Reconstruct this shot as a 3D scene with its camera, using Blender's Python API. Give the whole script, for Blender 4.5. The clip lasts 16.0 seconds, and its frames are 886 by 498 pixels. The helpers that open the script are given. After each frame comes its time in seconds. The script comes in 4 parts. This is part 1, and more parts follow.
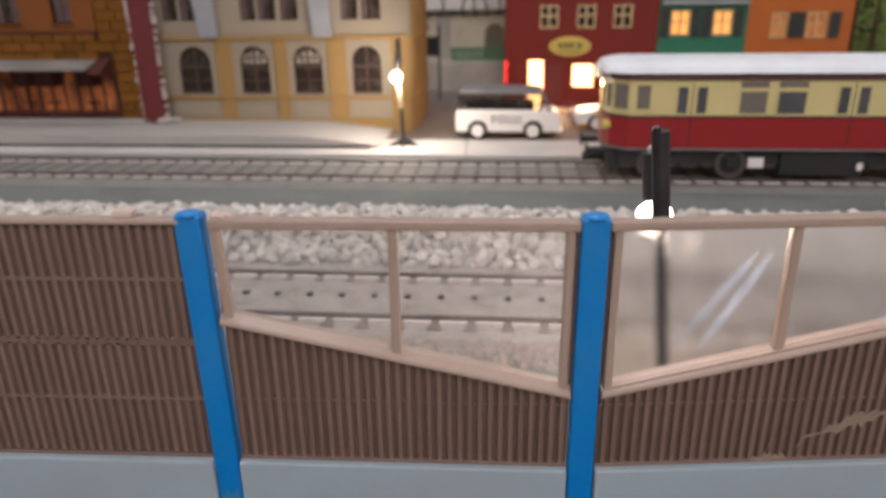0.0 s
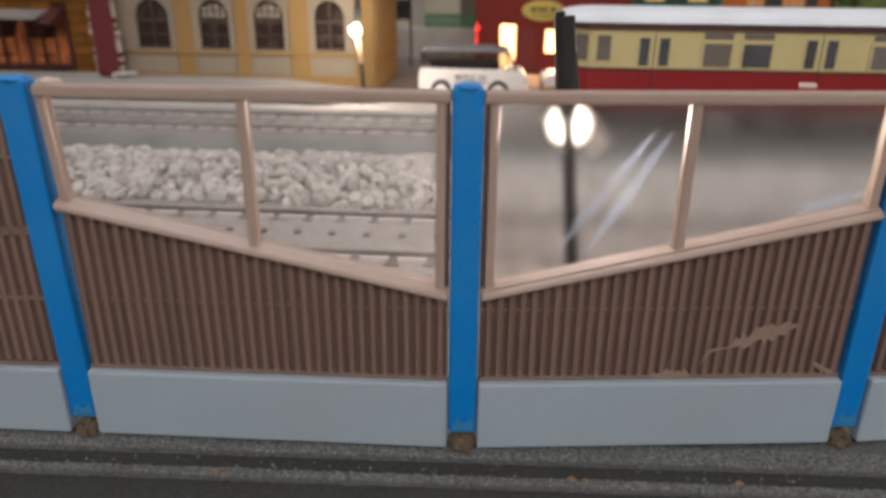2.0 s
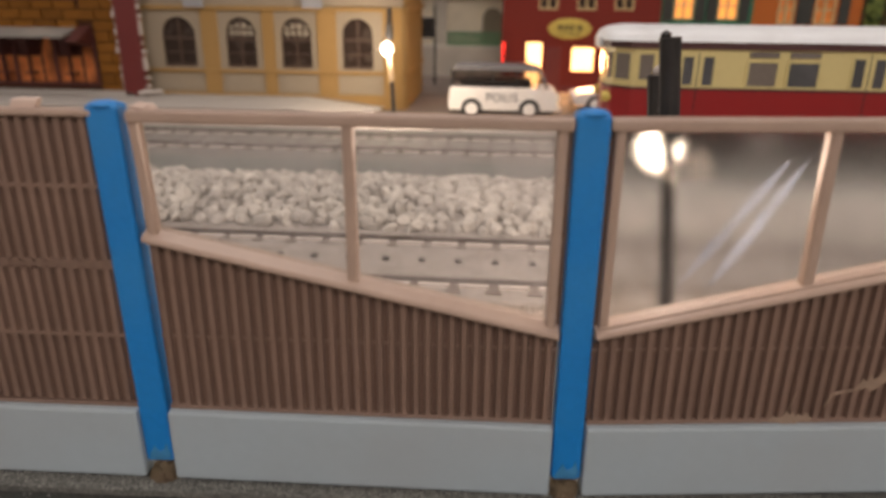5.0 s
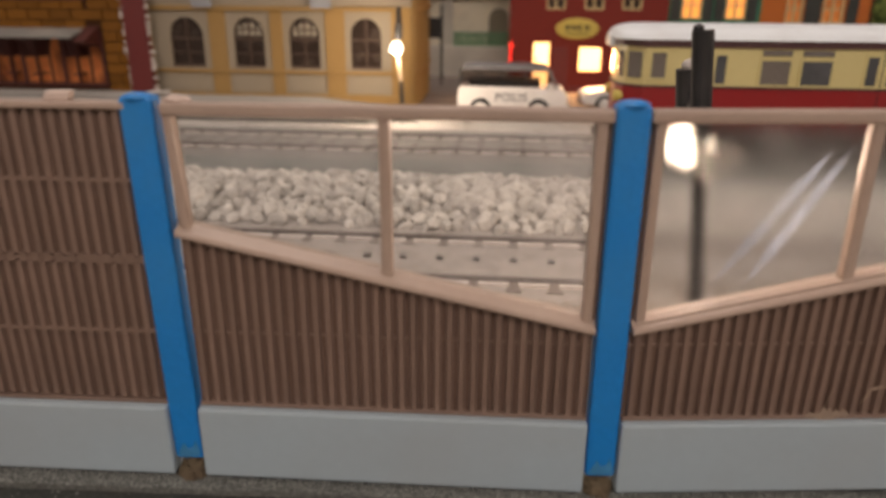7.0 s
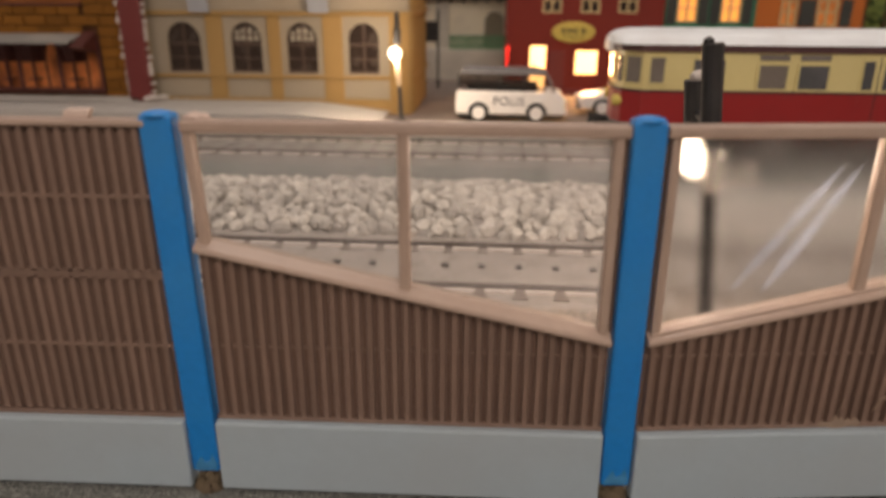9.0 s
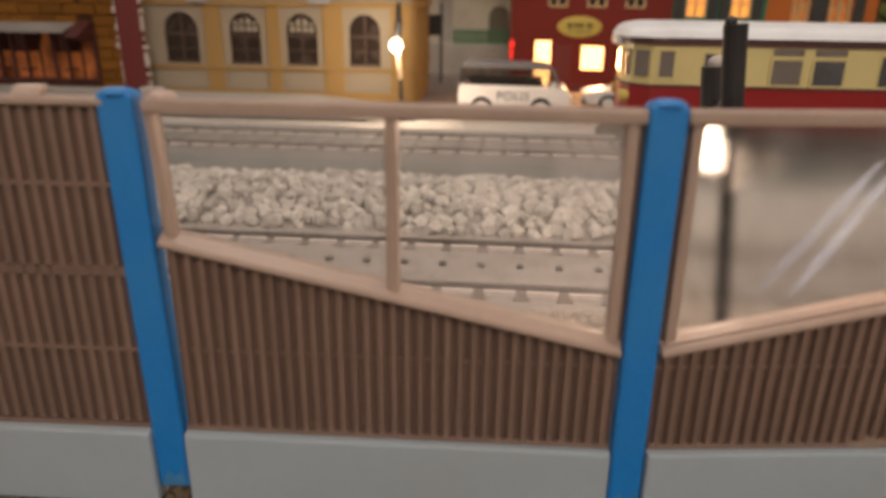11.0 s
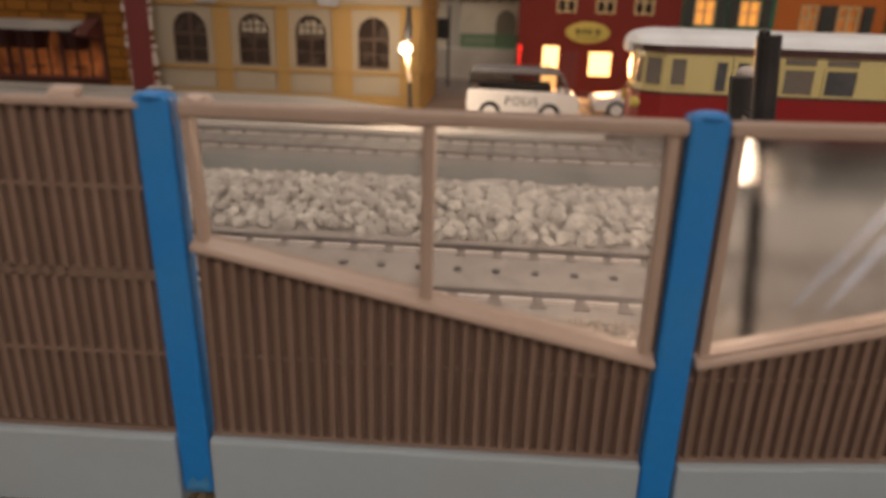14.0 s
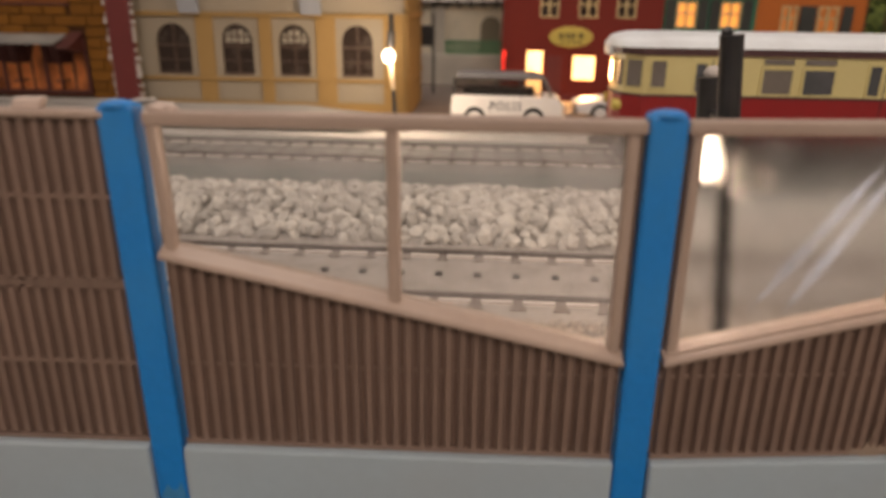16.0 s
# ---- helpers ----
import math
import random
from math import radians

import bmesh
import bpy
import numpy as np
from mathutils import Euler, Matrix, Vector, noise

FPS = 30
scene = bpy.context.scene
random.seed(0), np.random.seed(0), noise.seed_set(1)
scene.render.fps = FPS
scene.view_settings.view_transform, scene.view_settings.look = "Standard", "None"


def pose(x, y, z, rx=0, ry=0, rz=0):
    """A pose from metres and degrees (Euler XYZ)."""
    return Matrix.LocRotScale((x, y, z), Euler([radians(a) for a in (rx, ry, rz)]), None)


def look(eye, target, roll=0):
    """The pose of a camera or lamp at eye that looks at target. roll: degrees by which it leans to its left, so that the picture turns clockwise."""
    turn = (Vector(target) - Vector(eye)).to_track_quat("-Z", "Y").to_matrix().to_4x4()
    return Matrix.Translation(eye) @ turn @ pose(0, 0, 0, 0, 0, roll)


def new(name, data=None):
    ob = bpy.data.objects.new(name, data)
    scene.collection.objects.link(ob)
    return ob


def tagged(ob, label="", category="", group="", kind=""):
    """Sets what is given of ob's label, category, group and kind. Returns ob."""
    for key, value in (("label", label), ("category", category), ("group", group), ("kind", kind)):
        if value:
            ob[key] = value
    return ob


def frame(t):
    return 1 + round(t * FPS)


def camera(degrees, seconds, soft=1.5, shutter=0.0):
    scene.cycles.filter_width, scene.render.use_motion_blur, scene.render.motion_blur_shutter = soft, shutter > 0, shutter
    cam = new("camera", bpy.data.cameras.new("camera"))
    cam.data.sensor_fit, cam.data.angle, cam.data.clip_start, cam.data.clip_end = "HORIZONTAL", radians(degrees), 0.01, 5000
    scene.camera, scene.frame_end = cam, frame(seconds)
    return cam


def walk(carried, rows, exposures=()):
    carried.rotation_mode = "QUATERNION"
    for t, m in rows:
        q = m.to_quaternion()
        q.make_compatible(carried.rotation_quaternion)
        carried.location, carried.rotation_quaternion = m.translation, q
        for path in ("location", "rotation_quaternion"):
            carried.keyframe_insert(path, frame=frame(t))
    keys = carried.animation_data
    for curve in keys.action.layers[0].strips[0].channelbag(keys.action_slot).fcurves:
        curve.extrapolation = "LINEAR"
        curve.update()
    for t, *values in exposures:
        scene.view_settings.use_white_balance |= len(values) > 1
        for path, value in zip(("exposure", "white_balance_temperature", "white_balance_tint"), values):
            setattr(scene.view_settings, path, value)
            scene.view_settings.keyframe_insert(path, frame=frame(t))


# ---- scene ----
# Lengths below are in centimetres; K turns them into metres.
K = 0.01
cam = camera(63.9, 16.0, soft=2.6)
cam.data.dof.use_dof = True
cam.data.dof.focus_distance = 0.105
cam.data.dof.aperture_fstop = 26.0
PATH = [
    (0, (-0.998, -7.466, 6.756), (-1.168, -5.605, 6.042), -0.8),
    (0.5, (0.641, -7.347, 6.214), (0.506, -5.490, 5.485), -0.59),
    (1, (0.460, -7.054, 5.554), (0.319, -5.197, 4.825), 0.18),
    (1.5, (0.107, -6.655, 5.593), (-0.045, -4.800, 4.861), 0.61),
    (2, (0.323, -6.939, 5.377), (0.174, -5.087, 4.638), 0.50),
    (2.5, (0.368, -6.760, 5.188), (0.222, -4.909, 4.446), 0.34),
    (3, (0.412, -6.764, 5.192), (0.267, -4.909, 4.457), 0.12),
    (3.5, (0.385, -6.698, 5.311), (0.241, -4.840, 4.585), 0.19),
    (4, (-0.180, -6.784, 5.300), (-0.337, -4.925, 4.580), 0.51),
    (4.5, (-0.312, -6.772, 5.350), (-0.466, -4.909, 4.641), 0.50),
    (5, (-0.786, -6.524, 5.380), (-0.948, -4.657, 4.682), 0.47),
    (7.5, (-1.128, -6.514, 5.269), (-1.292, -4.645, 4.576), 0.34),
    (8, (-1.146, -6.564, 5.313), (-1.302, -4.696, 4.617), 0.31),
    (8.5, (-1.353, -6.317, 5.178), (-1.502, -4.450, 4.477), 0.43),
    (9, (-1.360, -6.544, 5.423), (-1.506, -4.673, 4.732), 0.20),
    (9.5, (-1.351, -6.505, 5.371), (-1.504, -4.636, 4.675), 0.05),
    (12, (-1.224, -5.624, 5.128), (-1.376, -3.755, 4.434), 1.11),
    (12.5, (-1.166, -5.780, 5.319), (-1.320, -3.908, 4.633), 0.97),
    (13, (-1.253, -5.742, 5.029), (-1.410, -3.874, 4.333), 1.05),
    (13.5, (-1.454, -5.608, 5.055), (-1.606, -3.740, 4.356), 1.36),
    (14, (-1.638, -5.858, 5.202), (-1.787, -3.986, 4.513), 1.69),
    (14.5, (-1.537, -5.807, 5.135), (-1.685, -3.935, 4.447), 1.33),
    (15, (-1.676, -6.003, 5.303), (-1.814, -4.126, 4.626), 1.36),
    (15.5, (-1.460, -6.003, 5.347), (-1.592, -4.123, 4.679), 0.75),
    (16, (-1.405, -5.894, 5.187), (-1.536, -4.014, 4.516), 0.68),
]
walk(cam, [(t, look([K * c for c in eye], [K * c for c in aim], roll)) for t, eye, aim, roll in PATH],
     exposures=[(0.0, -0.04, 6000, 10), (0.5, -0.05, 5950, 10), (1.0, -0.13, 5930, 9), (1.5, -0.23, 6050, 10), (2.0, -0.15, 5990, 8), (2.5, -0.15, 6480, 12), (3.0, -0.16, 6750, 12), (4.5, -0.17, 6800, 12),
                (7.5, -0.25, 7000, 12), (9.0, -0.25, 7100, 12), (12.0, -0.32, 7250, 13), (12.5, -0.33, 7250, 13), (13.0, -0.45, 7250, 13), (13.5, -0.6, 7300, 13), (14.0, -0.53, 7300, 13), (14.5, -0.43, 7250, 13), (16.0, -0.29, 7150, 12)])

# ---- light ----
world = bpy.data.worlds.new("room_dusk")
scene.world = world
world.use_nodes = True
world.node_tree.nodes["Background"].inputs[0].default_value = (1.0, 0.86, 0.72, 1)
world.node_tree.nodes["Background"].inputs[1].default_value = 0.02


def lamp(name, kind, m, energy, colour, size=0.01, size_y=None):
    data = bpy.data.lights.new(name, kind)
    data.energy, data.color = energy, colour
    if kind == "AREA":
        data.shape, data.size, data.size_y = "RECTANGLE", size, size_y or size
    else:
        data.shadow_soft_size = size
    ob = new(name, data)
    ob.matrix_world = m
    return ob


lamp("ceiling_lamp_light", "AREA", look((0.35, -1.5, 1.38), (0.0, 0.05, 0)), 28.5, (1.0, 0.90, 0.88), 1.5, 0.6)
lamp("ceiling_lamp_light", "AREA", look((-0.2, 0.3, 1.42), (0.0, 0.2, 0)), 8.3, (1.0, 0.92, 0.91), 1.2, 0.3)
lamp("street_lamp_light", "POINT", pose(K * 1.264, K * 3.0, K * 3.36), 0.042, (1.0, 0.74, 0.58), 0.0026)
lamp("street_lamp_light", "POINT", pose(K * -5.42, K * 21.1, K * 3.0), 0.09, (1.0, 0.80, 0.62), 0.002)

lamp("doorway_light", "AREA", look((K * 0.51, K * 31.06, K * 1.6), (K * 0.51, K * 25, K * 0.6)), 0.045, (1.0, 0.50, 0.20), K * 0.7, K * 1.5)
lamp("window_light", "AREA", look((K * 2.96, K * 31.06, K * 1.87), (K * 2.96, K * 25, K * 0.9)), 0.035, (1.0, 0.50, 0.20), K * 1.0, K * 1.0)


# ---- materials ----
def mat(name, colour, rough=0.6, metal=0.0, vary=0.12, grain=900.0, bump=0.15, stain=None, stain_amount=0.3, stain_scale=90.0,
        glow=0.0, spec=0.5, rand=0.0, coat=0.0, island=False):
    """A surface with fine grain, broad stains, a little relief and, with rand, a shade of its own for each piece."""
    m = bpy.data.materials.new(name)
    m.use_nodes = True
    nt = m.node_tree
    n, li = nt.nodes, nt.links
    bsdf = n["Principled BSDF"]
    bsdf.inputs["Roughness"].default_value = rough
    bsdf.inputs["Metallic"].default_value = metal
    bsdf.inputs["Specular IOR Level"].default_value = spec if rough < 0.7 else spec * 0.4
    bsdf.inputs["Coat Weight"].default_value = coat
    co = n.new("ShaderNodeTexCoord")

    def noise_at(scale, detail=4.0):
        t = n.new("ShaderNodeTexNoise")
        t.inputs["Scale"].default_value, t.inputs["Detail"].default_value = scale, detail
        li.new(co.outputs["Object"], t.inputs["Vector"])
        return t

    def mix(a, b, fac, kind="MIX"):
        x = n.new("ShaderNodeMix")
        x.data_type, x.blend_type = "RGBA", kind
        for value, slot in ((a, 6), (b, 7)):
            if isinstance(value, tuple):
                x.inputs[slot].default_value = (*value, 1)
            else:
                li.new(value, x.inputs[slot])
        if isinstance(fac, float):
            x.inputs[0].default_value = fac
        else:
            li.new(fac, x.inputs[0])
        return x.outputs[2]

    fine, broad = noise_at(grain), noise_at(stain_scale, 6.0)
    dark = tuple(c * (1 - vary) for c in colour)
    light = tuple(min(1.0, c * (1 + vary)) for c in colour)
    col = mix(dark, light, fine.outputs["Fac"])
    ramp = n.new("ShaderNodeValToRGB")
    ramp.color_ramp.elements[0].position, ramp.color_ramp.elements[1].position = 0.46, 0.68
    li.new(broad.outputs["Fac"], ramp.inputs[0])
    scaled = n.new("ShaderNodeMath")
    scaled.operation = "MULTIPLY"
    scaled.inputs[1].default_value = stain_amount
    li.new(ramp.outputs[0], scaled.inputs[0])
    col = mix(col, stain or tuple(c * 0.6 for c in colour), scaled.outputs[0])
    if rand:
        src = n.new("ShaderNodeNewGeometry") if island else n.new("ShaderNodeObjectInfo")
        hsv = n.new("ShaderNodeHueSaturation")
        ma = n.new("ShaderNodeMapRange")
        ma.inputs[3].default_value, ma.inputs[4].default_value = 1 - rand, 1 + rand
        li.new(src.outputs["Random Per Island" if island else "Random"], ma.inputs[0])
        li.new(ma.outputs[0], hsv.inputs["Value"])
        li.new(col, hsv.inputs["Color"])
        col = hsv.outputs[0]
    li.new(col, bsdf.inputs["Base Color"])
    if glow:
        li.new(col, bsdf.inputs["Emission Color"])
        bsdf.inputs["Emission Strength"].default_value = glow
    rr = n.new("ShaderNodeMapRange")
    rr.inputs[3].default_value, rr.inputs[4].default_value = max(0.02, rough - 0.1), min(1.0, rough + 0.12)
    li.new(broad.outputs["Fac"], rr.inputs[0])
    li.new(rr.outputs[0], bsdf.inputs["Roughness"])
    if bump:
        b = n.new("ShaderNodeBump")
        b.inputs["Strength"].default_value, b.inputs["Distance"].default_value = bump, 0.0004
        li.new(fine.outputs["Fac"], b.inputs["Height"])
        li.new(b.outputs[0], bsdf.inputs["Normal"])
    return m


def clear(name, rough, tint=(1, 1, 1), haze=0.0, haze_colour=(0.6, 0.6, 0.62), patchy=0.0):
    """Thin clear plastic: mostly seen through, with its own gloss and some milky haze."""
    m = bpy.data.materials.new(name)
    m.use_nodes = True
    nt = m.node_tree
    n, li = nt.nodes, nt.links
    n.remove(n["Principled BSDF"])
    out = n["Material Output"]
    glass = n.new("ShaderNodeBsdfRefraction") if rough else n.new("ShaderNodeBsdfTransparent")
    glass.inputs["Color"].default_value = (*tint, 1)
    if rough:
        glass.inputs["Roughness"].default_value, glass.inputs["IOR"].default_value = rough, 1.45
    gloss = n.new("ShaderNodeBsdfGlossy")
    gloss.inputs["Roughness"].default_value = max(0.06, rough * 0.4)
    fres = n.new("ShaderNodeFresnel")
    fres.inputs[0].default_value = 1.35
    a = n.new("ShaderNodeMixShader")
    li.new(fres.outputs[0], a.inputs[0])
    li.new(glass.outputs[0], a.inputs[1])
    li.new(gloss.outputs[0], a.inputs[2])
    milk = n.new("ShaderNodeBsdfDiffuse")
    milk.inputs[0].default_value = (*haze_colour, 1)
    trans = n.new("ShaderNodeBsdfTranslucent")
    trans.inputs[0].default_value = (*haze_colour, 1)
    both = n.new("ShaderNodeMixShader")
    li.new(milk.outputs[0], both.inputs[1])
    li.new(trans.outputs[0], both.inputs[2])
    c = n.new("ShaderNodeMixShader")
    c.inputs[0].default_value = haze
    if patchy:
        co, t, r = n.new("ShaderNodeTexCoord"), n.new("ShaderNodeTexNoise"), n.new("ShaderNodeMapRange")
        t.inputs["Scale"].default_value, t.inputs["Detail"].default_value = 140.0, 5.0
        r.inputs[1].default_value, r.inputs[2].default_value = 0.35, 0.75
        r.inputs[3].default_value, r.inputs[4].default_value = max(0.0, haze - patchy), haze + patchy
        li.new(co.outputs["Object"], t.inputs["Vector"])
        li.new(t.outputs["Fac"], r.inputs[0])
        li.new(r.outputs[0], c.inputs[0])
    li.new(a.outputs[0], c.inputs[1])
    li.new(both.outputs[0], c.inputs[2])
    li.new(c.outputs[0], out.inputs[0])
    return m


M_TAN = mat("tan_plastic", (0.395, 0.303, 0.246), 0.32, vary=0.08, stain=(0.48, 0.38, 0.31), stain_amount=0.3, bump=0.08)
M_SLAT = mat("brown_slat_plastic", (0.207, 0.14, 0.109), 0.5, vary=0.1, stain=(0.28, 0.205, 0.16), stain_amount=0.35, bump=0.12, rand=0.1)
M_BACK = mat("brown_backing", (0.142, 0.088, 0.065), 0.6, vary=0.15, bump=0.1)
M_BLUE = mat("blue_plastic", (0.006, 0.215, 0.62), 0.34, vary=0.1, stain=(0.04, 0.26, 0.56), stain_amount=0.45, bump=0.22, grain=1500)
M_PLINTH = mat("pale_grey_plastic", (0.378, 0.468, 0.515), 0.42, vary=0.04, stain=(0.36, 0.41, 0.43), stain_amount=0.4, bump=0.05, stain_scale=60)
M_GLUE = mat("dried_glue", (0.306, 0.23, 0.174), 0.3, vary=0.2, bump=0.3)
M_CRUMB = mat("tan_foam_crumb", (0.147, 0.115, 0.0735), 0.9, vary=0.35, bump=0.9, grain=500, stain=(0.1, 0.07, 0.05), stain_amount=0.7, stain_scale=300)
M_GROUND = mat("grey_layout_cover", (0.172, 0.19, 0.178), 0.9, vary=0.35, grain=1400, bump=0.8, stain=(0.13, 0.135, 0.13), stain_amount=0.6, stain_scale=40)
M_GRIT = mat("grey_grit", (0.15, 0.157, 0.143), 0.95, vary=0.75, grain=2200, bump=1.0, stain=(0.12, 0.12, 0.12), stain_amount=0.5, stain_scale=120)
M_DARKSTRIP = mat("dark_strip", (0.052, 0.057, 0.052), 0.9, vary=0.5, grain=2200, bump=0.7, stain=(0.06, 0.045, 0.032), stain_amount=0.4)
M_STONE = mat("pale_ballast_stone", (0.59, 0.565, 0.52), 0.9, vary=0.22, grain=700, bump=0.5, stain=(0.30, 0.29, 0.26), stain_amount=0.4, stain_scale=200, rand=0.25)
M_STONES = mat("pale_ballast_heap", (0.59, 0.565, 0.52), 0.9, vary=0.22, grain=700, bump=0.5, stain=(0.30, 0.29, 0.26), stain_amount=0.4, stain_scale=200, rand=0.25, island=True)
M_BED = mat("grey_track_bed", (0.38, 0.352, 0.325), 0.7, vary=0.35, grain=1100, bump=0.6, stain=(0.2, 0.175, 0.155), stain_amount=0.55, stain_scale=160)
M_SLEEPER = mat("grey_brown_sleeper", (0.25, 0.22, 0.195), 0.7, vary=0.2, bump=0.3, rand=0.08)
M_SLEEPEREND = mat("brown_sleeper_end", (0.21, 0.175, 0.15), 0.8, vary=0.2, bump=0.3, rand=0.1)
M_RAIL = mat("pale_rail_foot", (0.70, 0.65, 0.60), 0.3, 0.1, vary=0.15, bump=0.08, stain=(0.40, 0.33, 0.27), stain_amount=0.4)
M_FARSLEEPER = mat("dark_brown_sleeper", (0.145, 0.135, 0.125), 0.8, vary=0.25, bump=0.3, rand=0.2)
M_RAILSIDE = mat("browned_rail_side", (0.13, 0.11, 0.10), 0.5, 0.6, vary=0.2, bump=0.1)
# Black of the contact studs, also painted shade under the plinth boards.
M_STUDSHADE = mat("black_contact_and_shade", (0.02, 0.02, 0.02), 0.5, bump=0)
M_BLACK = mat("black_lamp_metal", (0.018, 0.018, 0.018), 0.4, vary=0.2, bump=0.1, stain=(0.06, 0.06, 0.06))
M_BULB = mat("lit_bulb", (1.0, 0.86, 0.68), 0.4, vary=0.0, bump=0, stain_amount=0.0, glow=8.0)
M_SLAB = mat("pale_grey_road", (0.525, 0.506, 0.475), 0.8, vary=0.1, bump=0.3, stain=(0.33, 0.32, 0.30), stain_amount=0.4, stain_scale=30)
M_PLAT = mat("pale_platform_card", (0.388, 0.372, 0.341), 0.75, vary=0.06, bump=0.1, stain=(0.36, 0.35, 0.33), stain_amount=0.4, stain_scale=30)
M_CREAM = mat("cream_plaster", (0.299, 0.255, 0.19), 0.75, vary=0.07, bump=0.2, stain=(0.31, 0.25, 0.17), stain_amount=0.4, stain_scale=50)
M_OCHRE = mat("ochre_plaster", (0.313, 0.196, 0.074), 0.75, vary=0.08, bump=0.2, stain=(0.29, 0.175, 0.06), stain_amount=0.4, stain_scale=50)
M_BROWNFRAME = mat("dark_brown_window", (0.075, 0.045, 0.03), 0.5, vary=0.2)
M_PANEDARK = mat("dark_window_glass", (0.035, 0.024, 0.019), 0.25, spec=0.3, vary=0.3, stain=(0.08, 0.06, 0.045), stain_amount=0.5, stain_scale=150, bump=0)
# Window glass with the reflection put into a pale base colour.
M_PANEPALE = mat("painted_reflection_glass", (0.40, 0.36, 0.28), 0.2, vary=0.3, stain=(0.12, 0.09, 0.07), stain_amount=0.5, stain_scale=250, bump=0)
M_GREYSTRUT = mat("pale_blue_grey_card", (0.299, 0.311, 0.328), 0.6, vary=0.05)
M_CLARET = mat("claret_plastic", (0.128, 0.0176, 0.016), 0.5, vary=0.12, stain=(0.11, 0.02, 0.018))
M_REDHOUSE = mat("red_house_wall", (0.174, 0.0261, 0.0191), 0.7, vary=0.15, bump=0.25, stain=(0.14, 0.025, 0.02), stain_amount=0.5, stain_scale=40)
M_GREENHOUSE = mat("green_house_wall", (0.045, 0.19, 0.115), 0.7, vary=0.15, bump=0.2)
M_ORANGEHOUSE = mat("orange_house_wall", (0.46, 0.135, 0.03), 0.7, vary=0.15, bump=0.2, stain=(0.36, 0.1, 0.03))
M_SHUTTER = mat("dark_shutter", (0.03, 0.035, 0.03), 0.6, vary=0.2)
M_FRAMECREAM = mat("cream_window_frame", (0.60, 0.47, 0.24), 0.6, vary=0.1)
M_LIT = mat("glowing_window", (1.0, 0.60, 0.23), 0.5, vary=0.05, bump=0, stain=(1.0, 0.7, 0.34), stain_amount=0.3, glow=4.5)
M_LITDIM = mat("dim_glowing_window", (1.0, 0.42, 0.09), 0.5, vary=0.1, bump=0, stain=(0.9, 0.35, 0.08), stain_amount=0.3, glow=0.95)
M_LITFAINT = mat("faint_glowing_window", (0.7, 0.24, 0.05), 0.5, vary=0.2, bump=0, stain=(0.3, 0.09, 0.02), stain_amount=0.7, stain_scale=300, glow=0.22)
# Interior lamplight is given by orange colour and a faint glow.
M_CAFEGLOW = mat("self_lit_cafe_interior", (0.80, 0.25, 0.08), 0.7, vary=0.3, grain=300, bump=0, stain=(0.07, 0.02, 0.012), stain_amount=0.95, stain_scale=75, glow=0.11)
M_BRICK = mat("tawny_stone_block", (0.18, 0.075, 0.011), 0.8, vary=0.2, bump=0.4, stain=(0.14, 0.055, 0.008), stain_amount=0.5, rand=0.18)
M_JOINT = mat("dark_brown_joint", (0.07, 0.03, 0.012), 0.9, vary=0.2)
M_CAFEWALL = mat("orange_brown_wall", (0.21, 0.075, 0.02), 0.8, vary=0.12, bump=0.2, stain=(0.17, 0.062, 0.018), stain_amount=0.4)
M_AWNING = mat("pale_awning", (0.218, 0.211, 0.194), 0.8, vary=0.1, stain=(0.42, 0.38, 0.32), stain_amount=0.4)
M_DARKRED = mat("dark_red_bar", (0.07, 0.014, 0.01), 0.6, vary=0.2)
M_CURTAIN = mat("grey_violet_curtain", (0.132, 0.09, 0.09), 0.8, vary=0.4, grain=400)
M_WHITECHIP = mat("torn_white_card_and_highlight", (0.55, 0.51, 0.47), 0.8, vary=0.1)
M_TRAINRED = mat("red_coach_paint", (0.27, 0.0108, 0.0126), 0.35, vary=0.06, bump=0.04, stain=(0.24, 0.012, 0.012), stain_amount=0.3)
M_TRAINCREAM = mat("cream_coach_paint", (0.62, 0.54, 0.25), 0.4, vary=0.05, bump=0.04, stain=(0.54, 0.44, 0.18), stain_amount=0.3)
M_TRAINROOF = mat("silver_white_roof", (0.76, 0.82, 0.85), 0.45, vary=0.05, bump=0.08, stain=(0.60, 0.62, 0.63), stain_amount=0.5, stain_scale=50)
M_GUTTER = mat("maroon_gutter", (0.07, 0.025, 0.025), 0.5)
M_UNDER = mat("black_underframe", (0.018, 0.018, 0.017), 0.6, vary=0.3, stain=(0.04, 0.035, 0.03))
M_TRAINPANE = mat("coach_window_glass", (0.17, 0.15, 0.13), 0.15, vary=0.2, bump=0, stain=(0.28, 0.26, 0.25), stain_amount=0.4, stain_scale=80)
M_TRAINPANEDARK = mat("dark_coach_window_glass", (0.07, 0.075, 0.08), 0.12, vary=0.2, bump=0, stain=(0.16, 0.16, 0.17), stain_amount=0.5, stain_scale=80)
M_WHITE = mat("white_paint", (0.814, 0.792, 0.748), 0.35, vary=0.04, bump=0.03, stain=(0.66, 0.62, 0.57), stain_amount=0.3)
M_GREYROOF = mat("grey_van_roof", (0.16, 0.16, 0.165), 0.4, vary=0.06, bump=0.03)
M_TYRE = mat("black_tyre", (0.02, 0.02, 0.02), 0.8)
M_CARGLASS = mat("van_window_glass", (0.045, 0.04, 0.04), 0.12, vary=0.3, bump=0, stain=(0.12, 0.10, 0.10), stain_amount=0.5, stain_scale=200)
